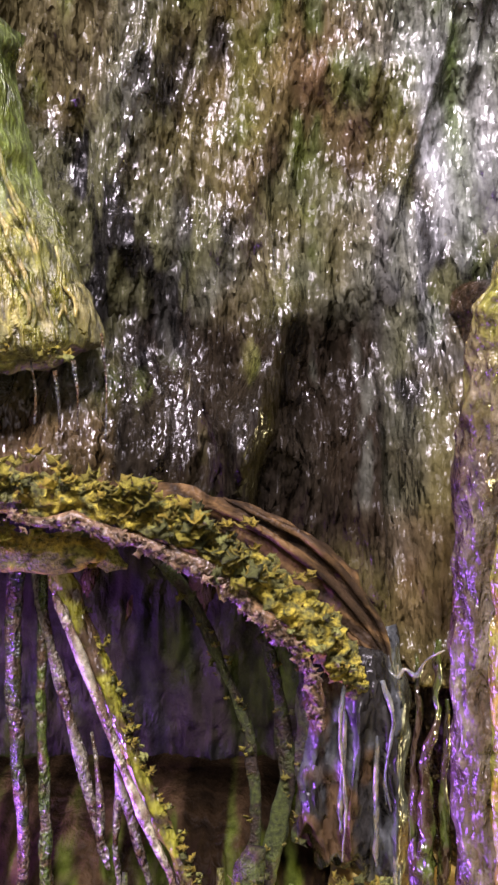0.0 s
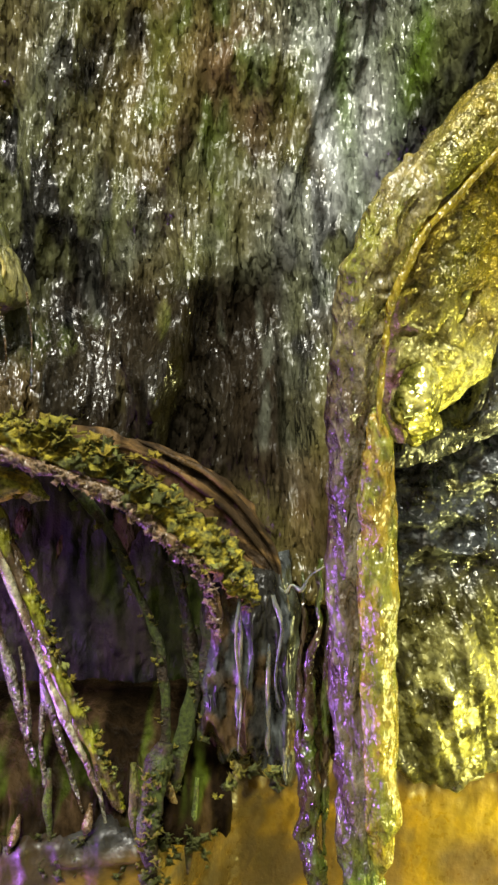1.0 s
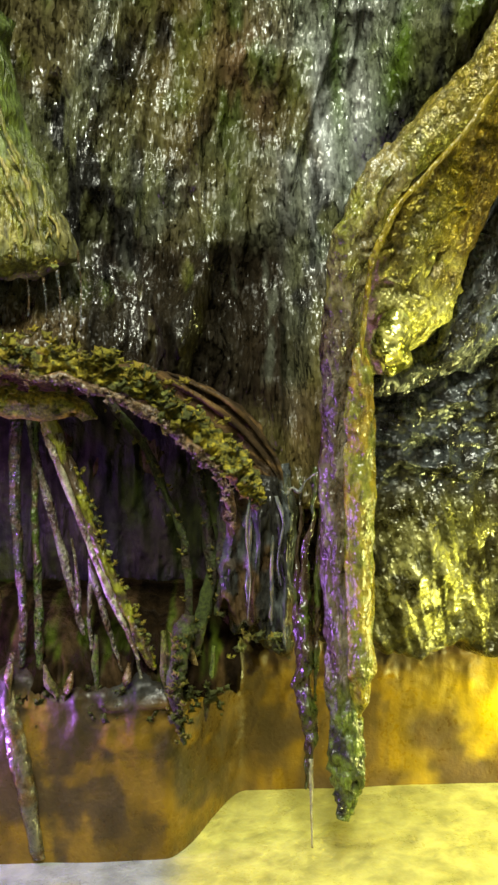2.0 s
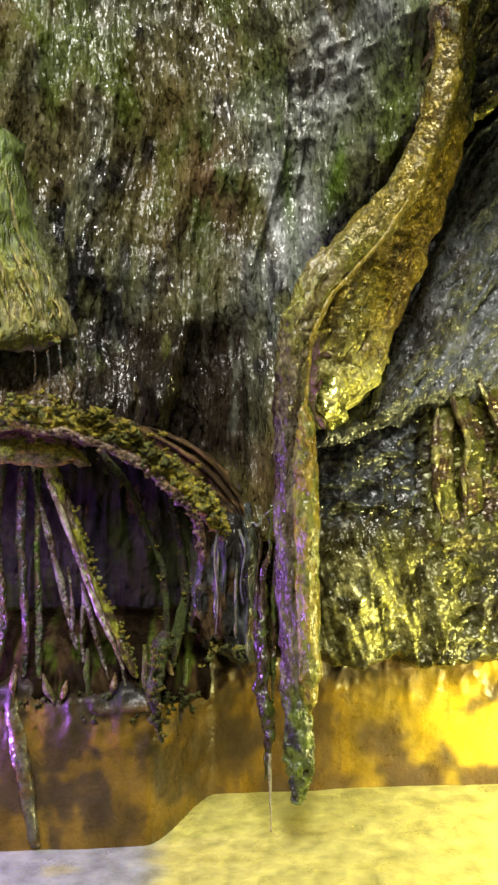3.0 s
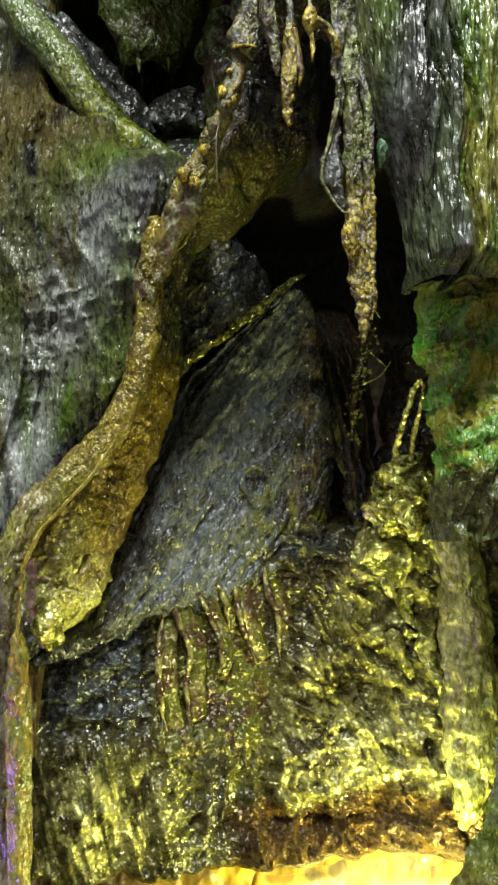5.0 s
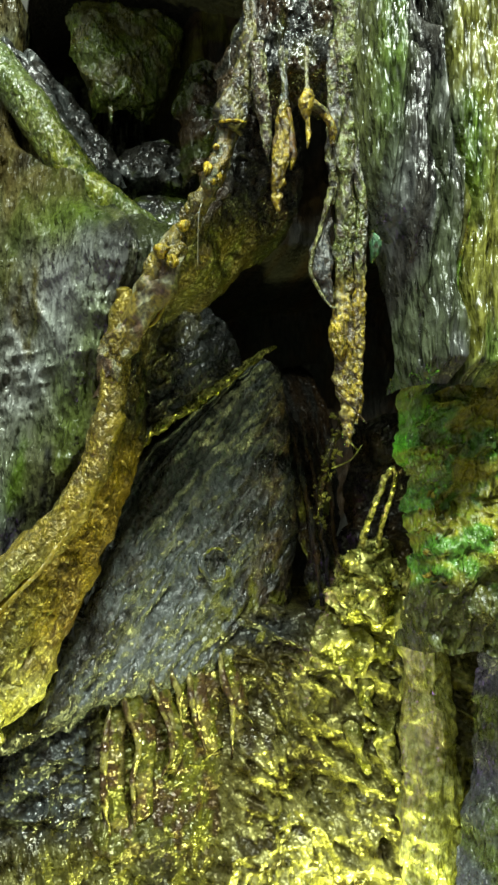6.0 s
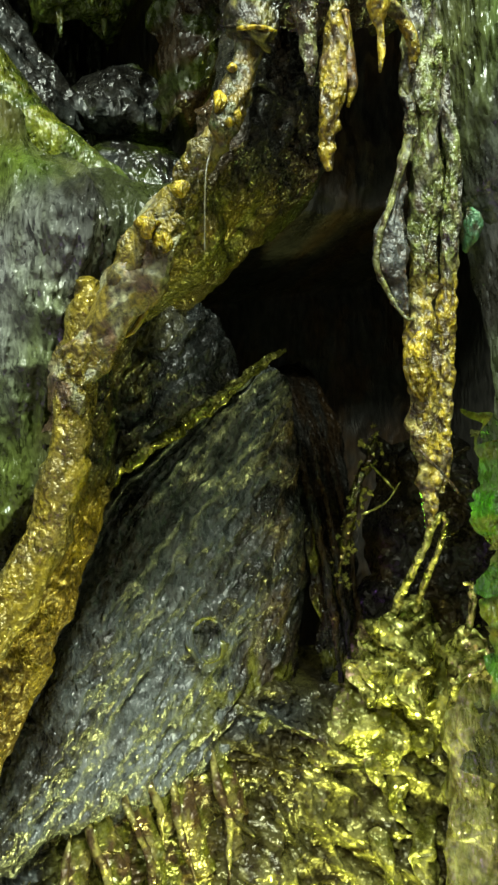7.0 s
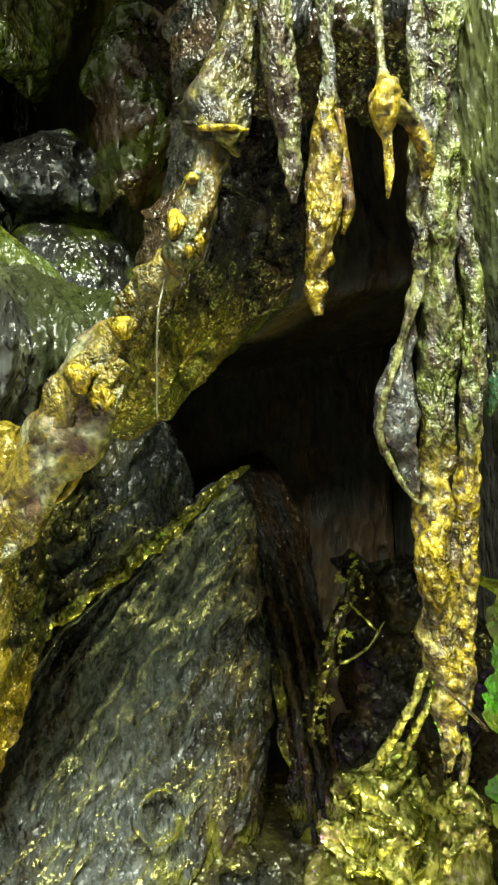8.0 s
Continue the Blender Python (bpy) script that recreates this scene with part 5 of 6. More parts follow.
left_one = stalactite("grey and yellow lumpy stalactite at the cave rim", [
    ("cap", [(0.206, 0.120, 0.66, 0.0042), (0.2045, 0.122, 0.63, 0.0050), (0.201, 0.125, 0.610, 0.0064), (0.1975, 0.126, 0.596, 0.0082), (0.1970, 0.127, 0.591, 0.0076), (0.1968, 0.128, 0.5885, 0.0030)], mixed(HORN, OCHRE, 0.25) * 0.40, mixed(SLATE, UMBER, 0.5) * 0.45, 0.0052),
    ("spike", [(0.1975, 0.128, 0.592, 0.0054), (0.1945, 0.129, 0.580, 0.0046), (0.1915, 0.130, 0.570, 0.0050), (0.1895, 0.131, 0.562, 0.0056), (0.1885, 0.131, 0.556, 0.0040), (0.1885, 0.131, 0.551, 0.0012)], mixed(SLATE, HORN, 0.5) * 0.55, mixed(UMBER, OCHRE * 0.3, 0.6), 0.0048),
    ("yellow_lip", [(0.1900, 0.123, 0.5895, 0.0005), (0.193, 0.1195, 0.5890, 0.0008), (0.200, 0.1195, 0.5905, 0.0008), (0.2045, 0.122, 0.5925, 0.0004)], AMBER, OCHRE, 0.0010)])
bead(0.1885, 0.1255, 0.576, 0.0017, left_one, AMBER)
bead(0.1845, 0.1270, 0.5640, 0.0024, left_one, AMBER, squash=1.5)
bead(0.1885, 0.1262, 0.5575, 0.0018, left_one, AMBER * 0.9)
bead(0.1918, 0.1262, 0.5610, 0.0019, left_one, AMBER, squash=1.6)
stalactite("slender orange-yellow stalactite hanging in the cave mouth", [
    ("core", [(0.2180, 0.104, 0.625, 0.0022), (0.2182, 0.105, 0.604, 0.0018), (0.2186, 0.106, 0.592, 0.0026), (0.2187, 0.107, 0.577, 0.0042), (0.2182, 0.108, 0.563, 0.0038), (0.2180, 0.110, 0.554, 0.0027), (0.2187, 0.112, 0.547, 0.0024), (0.2195, 0.113, 0.540, 0.0010)], slender_paint, None, 0.0034),
    ("side_run", [(0.2200, 0.103, 0.592, 0.0014), (0.2225, 0.104, 0.580, 0.0016), (0.2240, 0.105, 0.568, 0.0013), (0.2232, 0.107, 0.561, 0.0006)], RUST, AMBER * 0.5, 0.0020)])
stalactite("short grey-brown stalactite in the cave mouth", [
    ("core", [(0.2060, 0.110, 0.63, 0.0040), (0.2075, 0.111, 0.605, 0.0040), (0.2105, 0.112, 0.592, 0.0032), (0.2125, 0.113, 0.578, 0.0020), (0.2135, 0.114, 0.570, 0.0007)], mixed(UMBER, SLATE, 0.4) * 1.1, HORN * 0.6, 0.0032)])
knob = stalactite("bright yellow knob with a drip beside the curtain", [
    ("knob", [(0.2258, 0.092, 0.620, 0.0010), (0.2248, 0.091, 0.5975, 0.0013), (0.2240, 0.0895, 0.5910, 0.0030), (0.2240, 0.0890, 0.5870, 0.0037), (0.2245, 0.0900, 0.5828, 0.0025), (0.2250, 0.0905, 0.5780, 0.0012), (0.2252, 0.0905, 0.5690, 0.0009), (0.2252, 0.0905, 0.5640, 0.0004)], lambda x, y, z, v, a: mixed(mixed(AMBER, OCHRE, 0.3) * 0.75, mixed(HORN, UMBER, 0.4), ss(0.592, 0.598, z)), None, 0.0026),
    ("arm", [(0.2240, 0.0885, 0.5865, 0.0026), (0.2300, 0.0895, 0.5868, 0.0021), (0.2360, 0.0910, 0.5850, 0.0025), (0.2405, 0.0935, 0.5790, 0.0020), (0.2415, 0.0950, 0.5720, 0.0008)], AMBER * 0.6, HORN * 0.8, 0.0024)])
stalactite("long ochre stalactite, pale olive above, before the dark cave", [
    ("core", [(0.249, 0.095, 0.66, 0.0062), (0.2490, 0.096, 0.62, 0.0058), (0.2495, 0.098, 0.590, 0.0052), (0.2515, 0.102, 0.560, 0.0048), (0.2535, 0.107, 0.530, 0.0048), (0.2550, 0.111, 0.505, 0.0052), (0.2562, 0.113, 0.485, 0.0052), (0.2572, 0.114, 0.462, 0.0052), (0.2577, 0.115, 0.445, 0.0046), (0.2580, 0.115, 0.433, 0.0030), (0.2575, 0.115, 0.423, 0.0010)], column_paint, None, 0.0034),
    ("edge_run", [(0.2565, 0.092, 0.63, 0.0034), (0.2578, 0.096, 0.57, 0.0030), (0.2596, 0.101, 0.52, 0.0026), (0.2608, 0.107, 0.49, 0.0027), (0.2616, 0.110, 0.465, 0.0027), (0.2622, 0.112, 0.445, 0.0019), (0.2610, 0.113, 0.434, 0.0008)], column_paint, None, 0.0030),
    ("left_run", [(0.2430, 0.096, 0.63, 0.0030), (0.2425, 0.097, 0.59, 0.0032), (0.2425, 0.099, 0.572, 0.0026), (0.2440, 0.102, 0.555, 0.0020), (0.2455, 0.104, 0.545, 0.0008)], mixed(SLATE, UMBER, 0.3), HORN * 0.7, 0.0028),
    ("knob", [(0.2510, 0.107, 0.487, 0.0016), (0.2500, 0.108, 0.482, 0.0036), (0.2498, 0.108, 0.475, 0.0042), (0.2505, 0.108, 0.469, 0.0030), (0.2520, 0.109, 0.465, 0.0010)], mixed(AMBER, OCHRE, 0.5) * 0.75, AMBER * 0.4, 0.0026),
    ("loop", [(0.2430, 0.101, 0.552, 0.0020), (0.2412, 0.103, 0.542, 0.0017), (0.2390, 0.106, 0.531, 0.0013), (0.2366, 0.109, 0.519, 0.0011), (0.2364, 0.111, 0.510, 0.0009), (0.2410, 0.112, 0.500, 0.0007), (0.2470, 0.111, 0.493, 0.0008), (0.2500, 0.110, 0.492, 0.0006)], HORN * 0.9, HORN * 0.4, 0.0020),
    ("web", [(0.2455, 0.106, 0.545, 0.0010), (0.2430, 0.109, 0.530, 0.0034), (0.2425, 0.1115, 0.515, 0.0050), (0.2445, 0.112, 0.502, 0.0036), (0.248, 0.112, 0.494, 0.0010)], SILVER * 0.35, mixed(SLATE, UMBER, 0.4) * 0.6, 0.0040),
    ("hair_thread", [(0.2465, 0.105, 0.447, 0.0005), (0.2555, 0.104, 0.439, 0.0004), (0.2640, 0.107, 0.433, 0.0004)], UMBER, SOOT, 0.0002)])


# ---- curtain at the right of the cave ----
def curtain_relief(x, z, u, v):
    w = x + 0.012 * (z - 0.55)
    groove = ridged(w * 36, 2.0, z * 2.5, 2)
    line = x - np.interp(z, (0.46, 0.515, 0.57, 0.60, 0.70), (0.302, 0.304, 0.297, 0.288, 0.284)) + 0.003 * np.sin(z * 90)
    cleft = np.exp(-(line / 0.0016) ** 2) + 0.7 * np.exp(-((line + 0.012 + 0.004 * np.sin(z * 60)) / 0.0012) ** 2) * ss(0.52, 0.55, z)
    return -0.030 * cleft + 0.018 * ss(0.15, 0.6, groove) + 0.014 * ridged(w * 85, 6.0, z * 6, 3) + 0.003 * ridged(w * 240, 4.0, z * 16, 2) + 0.0015 * fbm(x * 450, 2.0, z * 120, 2)


def curtain_paint(x, y, z, v, u):
    w, k = fbm(x * 130, 1.0, z * 12, 4), fbm(x * 70 + 3, 5.0, z * 14, 3)
    c = mixed(SILVER * 0.25, SOOT * 1.8, ss(0.42, 0.60, w))
    c = mixed(c, mixed(MOSS, SLATE, 0.4) * 0.5, ss(0.46, 0.62, k) * 0.8)
    c = mixed(c, mixed(HORN, MOSS, 0.4) * 0.45, ss(0.264, 0.254, x) * 0.7)
    c = mixed(c, LEAF * 0.3, blob(x, z, 0.262, 0.62, 0.006, 0.06) * 0.9)
    return mixed(c, mixed(LEAF * 0.4, OLIVE * 1.5, ss(0.4, 0.6, k)), ss(0.292, 0.302, x + 0.08 * (z - 0.55)) * 0.8)


drapery = loft("stone_curtain", [(0.2840, 0.108, 0.452), (0.2800, 0.107, 0.475), (0.2765, 0.106, 0.502), (0.2710, 0.104, 0.522), (0.2590, 0.102, 0.545), (0.2500, 0.100, 0.600), (0.2450, 0.096, 0.720)],
     [(0.345, 0.100, 0.452), (0.348, 0.096, 0.475), (0.351, 0.092, 0.502), (0.352, 0.089, 0.522), (0.352, 0.086, 0.545), (0.352, 0.080, 0.600), (0.352, 0.070, 0.720)],
     curtain_paint, DRAPE, nu=220, nv=260, bulge=0.002, power=1.0, tuck=0.03, relief=curtain_relief, ragged=0.003, label="grey-green drapery of stone beside the cave", category="rock")
tube("yellow_rib", [(0.2600, 0.083, 0.70, 0.0040), (0.2610, 0.084, 0.64, 0.0038), (0.2615, 0.086, 0.60, 0.0034), (0.2625, 0.089, 0.575, 0.0014)], speckle(LEAF * 0.5, AMBER * 0.5, 120), STALK, nu=16, bumpy=0.0014, freq=260, stretch=0.12, ragged=0.15, parent=drapery,
     label="lime yellow painted rib")
tube("lime_rib", [(0.3030, 0.070, 0.70, 0.0090), (0.3020, 0.071, 0.64, 0.0090), (0.3025, 0.076, 0.58, 0.0085), (0.3030, 0.083, 0.52, 0.0065), (0.302, 0.088, 0.47, 0.003)], speckle(LEAF * 0.7, mixed(LEAF, OCHRE, 0.7) * 0.7, 110), STALK, nu=24, bumpy=0.002, freq=260, stretch=0.1, ragged=0.15, parent=drapery,
     label="lime green rib")
# green lump added where a patch of the drapery is lit green
stalactite("small green lump standing in for a lit patch on the drapery", [
    ("drip", [(0.2640, 0.097, 0.5290, 0.0010), (0.2650, 0.096, 0.525, 0.0024), (0.2660, 0.098, 0.520, 0.0024), (0.2670, 0.102, 0.5165, 0.0012)], lambda x, y, z, v, a: mixed(mixed(MOSS, SLATE, ss(0.4, 0.6, fbm(x * 260, y * 260, z * 200, 3))) * 0.7, np.array((0.05, 0.12, 0.06)), ss(0.510, 0.517, z)), None, 0.0030)])
loft("hood", [(0.198, 0.128, 0.614), (0.200, 0.125, 0.640), (0.202, 0.120, 0.675), (0.204, 0.115, 0.73)], [(0.256, 0.104, 0.612), (0.256, 0.102, 0.640), (0.256, 0.10, 0.675), (0.256, 0.098, 0.73)],
     lambda x, y, z, v, u: mixed(mixed(SILVER * 0.08, OLIVE * 0.35, ss(0.4, 0.6, fbm(x * 150, 0, z * 40, 3))), UMBER * 0.4, ss(0.5, 0.62, fbm(x * 90, 2, z * 60, 3))), SATIN, nu=90, nv=130, bulge=0.002, tuck=0.01,
     relief=lambda x, z, u, v: 0.012 * ridged(x * 90, 2.0, z * 8, 3) - 0.02 * ss(0.07, 0.0, v + 0.10 * (fbm(x * 160, 1, 0.0, 2) - 0.5)), label="ragged grey and ochre hood over the cave mouth", category="rock")


# ---- green crust and right hand forms ----
def crust_relief(x, z, u, v):
    return 0.020 * fbm(x * 75, 2.0, z * 65, 4) + 0.008 * ridged(x * 120, 3.0, z * 90, 2) + 0.004 * ridged(x * 260, 3.0, z * 220, 2) - 0.018 * blob(x, z, 0.330, 0.395, 0.012, 0.012) - 0.012 * blob(x, z, 0.303, 0.412, 0.003, 0.003)


def crust_paint(x, y, z, v, u):
    w, k = fbm(x * 80, 2.0, z * 80, 4), fbm(x * 140, 5.0, z * 120, 3)
    # greens, strongest at the left edge, carry the green LED's glow
    c = mixed(mixed(LEAF, OCHRE, 0.5) * 0.6, mixed(JADE, LEAF, 0.4) * 0.75, ss(0.46, 0.60, w + 0.14 * ss(0.328, 0.310, x)))
    c = mixed(c, mixed(OCHRE, LEAF, 0.4) * 0.8, ss(0.50, 0.62, k) * 0.6)
    c = mixed(c, mixed(OCHRE, LEAF, 0.4), blob(x, z, 0.315, 0.462, 0.03, 0.008) * 0.8)
    c = mixed(c, mixed(MOSS, SOOT, 0.6), ss(0.365, 0.345, z + 0.02 * (w - 0.5)) * 0.9)
    return mixed(c, mixed(UMBER, MOSS, 0.5), ss(0.58, 0.68, fbm(x * 70 + 8, 1, z * 70, 3)) * 0.6)


crust = loft("green_crust", [(0.318, 0.160, 0.318), (0.316, 0.150, 0.375), (0.313, 0.148, 0.405), (0.304, 0.145, 0.428), (0.304, 0.142, 0.450), (0.308, 0.138, 0.470)],
     [(0.375, 0.135, 0.318), (0.375, 0.130, 0.375), (0.375, 0.130, 0.405), (0.375, 0.130, 0.428), (0.375, 0.130, 0.450), (0.375, 0.130, 0.470)],
     crust_paint, STALK, nu=100, nv=140, bulge=0.008, power=0.5, tuck=0.02, relief=crust_relief, label="crumbly green and yellow crust below the drapery", category="rock")


def flank_relief(x, z, u, v):
    return 0.018 * ridged(x * 42, 2.0, z * 30, 2) + 0.007 * fbm(x * 100 + z * 50, 3.0, z * 80, 2) + 0.0006 * fbm(x * 450, 2, z * 400, 2)


def flank_paint(x, y, z, v, u):
    w = fbm(x * 90, 2.0, z * 60, 4)
    high = ss(0.50, 0.80, ridged(x * 42, 2.0, z * 30, 2))
    c = mixed(UMBER * 0.8, OLIVE * 0.7, ss(0.46, 0.62, w))
    low = ss(0.372, 0.350, z + 0.02 * (w - 0.5))
    # upper part blackened in place of the shade in the hollow
    c = mixed(c, mixed(SOOT * 1.4, UMBER * 0.5, ss(0.45, 0.62, w)), ss(0.350, 0.375, z) * 0.9)
    # lower ridges painted bright gold where they would glint
    c = mixed(c, mixed(OLIVE * 1.5, GOLD * 1.3, high * ss(0.34, 0.50, w)), low)
    return np.concatenate([c, (0.4 + 0.6 * low)[..., None]], -1)


flank = loft("gold_flank", [(0.300, 0.305, 0.290), (0.318, 0.300, 0.330), (0.334, 0.294, 0.365), (0.344, 0.290, 0.400), (0.350, 0.286, 0.440), (0.352, 0.286, 0.475)],
     [(0.440, 0.235, 0.290), (0.430, 0.235, 0.330), (0.415, 0.235, 0.365), (0.400, 0.235, 0.400), (0.385, 0.235, 0.440), (0.370, 0.235, 0.475)],
     flank_paint, WRINKLE, nu=120, nv=180, bulge=0.006, power=0.6, tuck=0.02, relief=flank_relief, label="dark olive and gold broken rock beside the cave", category="rock")
for k, path in enumerate([
        [(0.3125, 0.2345, 0.4560, 0.0005), (0.3148, 0.2335, 0.4530, 0.0007), (0.3265, 0.2325, 0.4426, 0.0005)],
        [(0.3090, 0.2380, 0.4305, 0.0006), (0.3120, 0.2355, 0.4315, 0.0008), (0.3210, 0.2345, 0.4360, 0.0007), (0.3262, 0.2335, 0.4420, 0.0006), (0.3300, 0.2330, 0.4470, 0.0004)],
        [(0.3440, 0.2175, 0.4300, 0.0014), (0.3405, 0.2200, 0.4265, 0.0024), (0.3358, 0.2270, 0.4091, 0.0026), (0.3368, 0.2420, 0.3920, 0.0028), (0.3384, 0.2560, 0.3760, 0.0030)],
        [(0.3425, 0.2178, 0.4300, 0.0012), (0.3462, 0.2195, 0.4225, 0.0022), (0.3459, 0.2340, 0.3987, 0.0025), (0.3492, 0.2490, 0.3801, 0.0026)],
        [(0.364, 0.228, 0.395, 0.0010), (0.371, 0.230, 0.392, 0.0022), (0.372, 0.233, 0.375, 0.0026), (0.368, 0.240, 0.350, 0.0026)]]):
    tube("gold_twig", [(a, b, c, r * 0.75) for a, b, c, r in path], speckle(GOLD * (1.9 if k > 1 else 0.9), OLIVE * 1.6, 300, 0.50, 0.66), GLINT, nu=14, bumpy=0.0014, freq=420, stretch=0.9, seed=k * 2.0, ragged=0.8, parent=flank, label="thin gold painted twig")
GILT = []
for flake in FLAKES[:4]:
    gilt = flake.copy()
    gilt.name = "gold_crumb"
    gilt.materials.clear()
    gilt.materials.append(GLINT)
    gilt.attributes["pigment"].data.foreach_set("color", np.tile(np.array((*(GOLD * (0.9 + 0.45 * len(GILT))), 1), np.float32), len(gilt.vertices)))
    GILT.append(gilt)
for k, (path, count) in enumerate([
        ([(0.344, 0.262, 0.382, 0.002), (0.345, 0.262, 0.372, 0.0125), (0.346, 0.262, 0.356, 0.0185), (0.346, 0.264, 0.340, 0.0180), (0.344, 0.270, 0.324, 0.004)], 46),
        ([(0.373, 0.240, 0.372, 0.002), (0.373, 0.236, 0.360, 0.0070), (0.371, 0.236, 0.346, 0.0085), (0.366, 0.240, 0.334, 0.003)], 26),
        ([(0.320, 0.240, 0.470, 0.001), (0.315, 0.243, 0.458, 0.0022), (0.311, 0.245, 0.440, 0.0030), (0.309, 0.252, 0.420, 0.0026), (0.311, 0.266, 0.395, 0.001)], 70)]):
    clump = tube("gold_clump", path, speckle(OLIVE * 1.8, np.minimum(GOLD * 2.2, 0.85), 300, 0.40, 0.58) if k < 2 else speckle(UMBER * 0.5, OLIVE, 260), GLINT, flank, nu=30, bumpy=0.006, freq=210, seed=k * 5.0, ragged=1.0, label="glinting crumbled gold clump")
    scatter_flakes(clump, [(a, b - r * 0.9, c) for a, b, c, r in path], count, 0.0065 if k < 1 else 0.0042, 0.0017, 40 + k, "gold_crumb", (0, -0.9, -0.3), GILT)
# brown drape darkened almost to black in place of the cave's shade
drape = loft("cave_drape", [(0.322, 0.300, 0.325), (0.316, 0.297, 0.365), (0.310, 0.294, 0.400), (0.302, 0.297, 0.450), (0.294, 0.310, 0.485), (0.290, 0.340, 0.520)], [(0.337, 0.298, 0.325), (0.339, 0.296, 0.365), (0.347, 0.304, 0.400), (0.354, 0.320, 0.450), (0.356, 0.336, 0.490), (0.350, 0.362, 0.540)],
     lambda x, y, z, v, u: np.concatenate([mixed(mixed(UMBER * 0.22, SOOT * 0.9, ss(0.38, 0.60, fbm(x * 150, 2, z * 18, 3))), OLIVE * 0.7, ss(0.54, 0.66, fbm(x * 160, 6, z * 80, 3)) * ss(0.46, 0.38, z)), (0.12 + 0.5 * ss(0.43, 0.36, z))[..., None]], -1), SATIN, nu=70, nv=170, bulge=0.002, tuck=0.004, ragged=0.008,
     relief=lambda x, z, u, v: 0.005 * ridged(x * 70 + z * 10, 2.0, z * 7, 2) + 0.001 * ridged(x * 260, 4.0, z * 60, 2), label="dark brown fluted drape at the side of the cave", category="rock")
for k, (dx, tone) in enumerate([(0.0, 0.9), (0.009, 0.7), (0.020, 1.0)]):
    tube("strand", [(0.302 + dx, 0.300, 0.490, 0.0006), (0.3055 + dx, 0.292, 0.455, 0.0014), (0.3135 + dx * 0.9, 0.284, 0.404, 0.0022), (0.3195 + dx * 0.8, 0.283, 0.364, 0.0020), (0.324 + dx * 0.7, 0.287, 0.338, 0.0010)],
         lambda x, y, z, v, a: dulled(mixed(SOOT, UMBER * 0.4, ss(0.4, 0.62, fbm(x * 160, y * 160, z * 60, 3))), 0.25), SATIN, drape, nu=14, bumpy=0.0020, freq=220, stretch=0.18, seed=k * 4.0, ragged=1.2)
tube("gold_post", [(0.372, 0.240, 0.350, 0.006), (0.375, 0.238, 0.325, 0.0150), (0.377, 0.238, 0.285, 0.0160), (0.378, 0.238, 0.250, 0.0165), (0.379, 0.238, 0.215, 0.0185), (0.378, 0.240, 0.180, 0.0170), (0.374, 0.242, 0.155, 0.0120), (0.370, 0.245, 0.135, 0.0030)],
     speckle(OLIVE * 2.0, mixed(LEAF, GOLD, 0.75) * 0.9, 320, 0.38, 0.62), STALK, nu=48, bumpy=0.004, freq=150, stretch=0.14, label="gold-green ribbed post at the panel's edge", category="post")
for k, (px, pz, tilt, length) in enumerate([(0.340, 0.300, -0.4, 0.05), (0.352, 0.285, -0.45, 0.06), (0.345, 0.250, -0.35, 0.05), (0.362, 0.245, -0.3, 0.06), (0.328, 0.322, -0.5, 0.03)]):
    y0 = 0.292 - 0.8 * max(0, px - 0.335)
    tube("gold_fold", [(px + tilt * length * -0.5, y0 - 0.002, pz + length / 2, 0.002), (px, y0 - 0.004, pz, 0.0060), (px - tilt * length * 0.5, y0 - 0.010, pz - length / 2, 0.002)], speckle(OLIVE * 1.4, GOLD * 0.7, 150), WRINKLE, nu=24, bumpy=0.005, freq=150, seed=k * 3.0, ragged=1.1,
         label="crumpled gold fold on the panel", category="fold", group="gold folds")


def boulder_relief(x, z, u, v):
    rough_part = 0.08 + 0.92 * ss(0.100, 0.135, z)
    return rough_part * (0.010 * ridged(x * 40, 2.0, z * 30, 3) + 0.003 * ridged(x * 160, 2.0, z * 90, 2))


def foreground_paint(x, y, z, v, u):
    """Green-grey rock above, a smooth dull olive apron below."""
    w = fbm(x * 45, 0, z * 40, 4)
    low = ss(0.140, 0.105, z)
    c = mixed(mixed(SLATE, MOSS * 0.9, ss(0.42, 0.58, w)), mixed(OLIVE * 1.3, UMBER, 0.25) * (0.85 + 0.3 * w)[..., None], low)
    return np.concatenate([c, (0.9 - 0.7 * low)[..., None]], -1)


loft("foreground_rock", [(0.246, 0.195, 0.000), (0.256, 0.198, 0.045), (0.282, 0.200, 0.078), (0.325, 0.205, 0.098), (0.356, 0.205, 0.130), (0.378, 0.205, 0.185), (0.390, 0.205, 0.240), (0.394, 0.200, 0.300), (0.392, 0.185, 0.345), (0.388, 0.165, 0.380)],
     [(0.462, 0.160, 0.000), (0.462, 0.160, 0.045), (0.462, 0.160, 0.078), (0.462, 0.160, 0.098), (0.462, 0.160, 0.130), (0.462, 0.160, 0.185), (0.462, 0.160, 0.240), (0.462, 0.160, 0.300), (0.462, 0.150, 0.345), (0.462, 0.14, 0.380)],
     foreground_paint, SATIN, nu=110, nv=220, bulge=0.03, power=0.6, tuck=0.012, relief=boulder_relief,
     label="green-grey rock with a smooth olive apron before the lamp", category="rock")


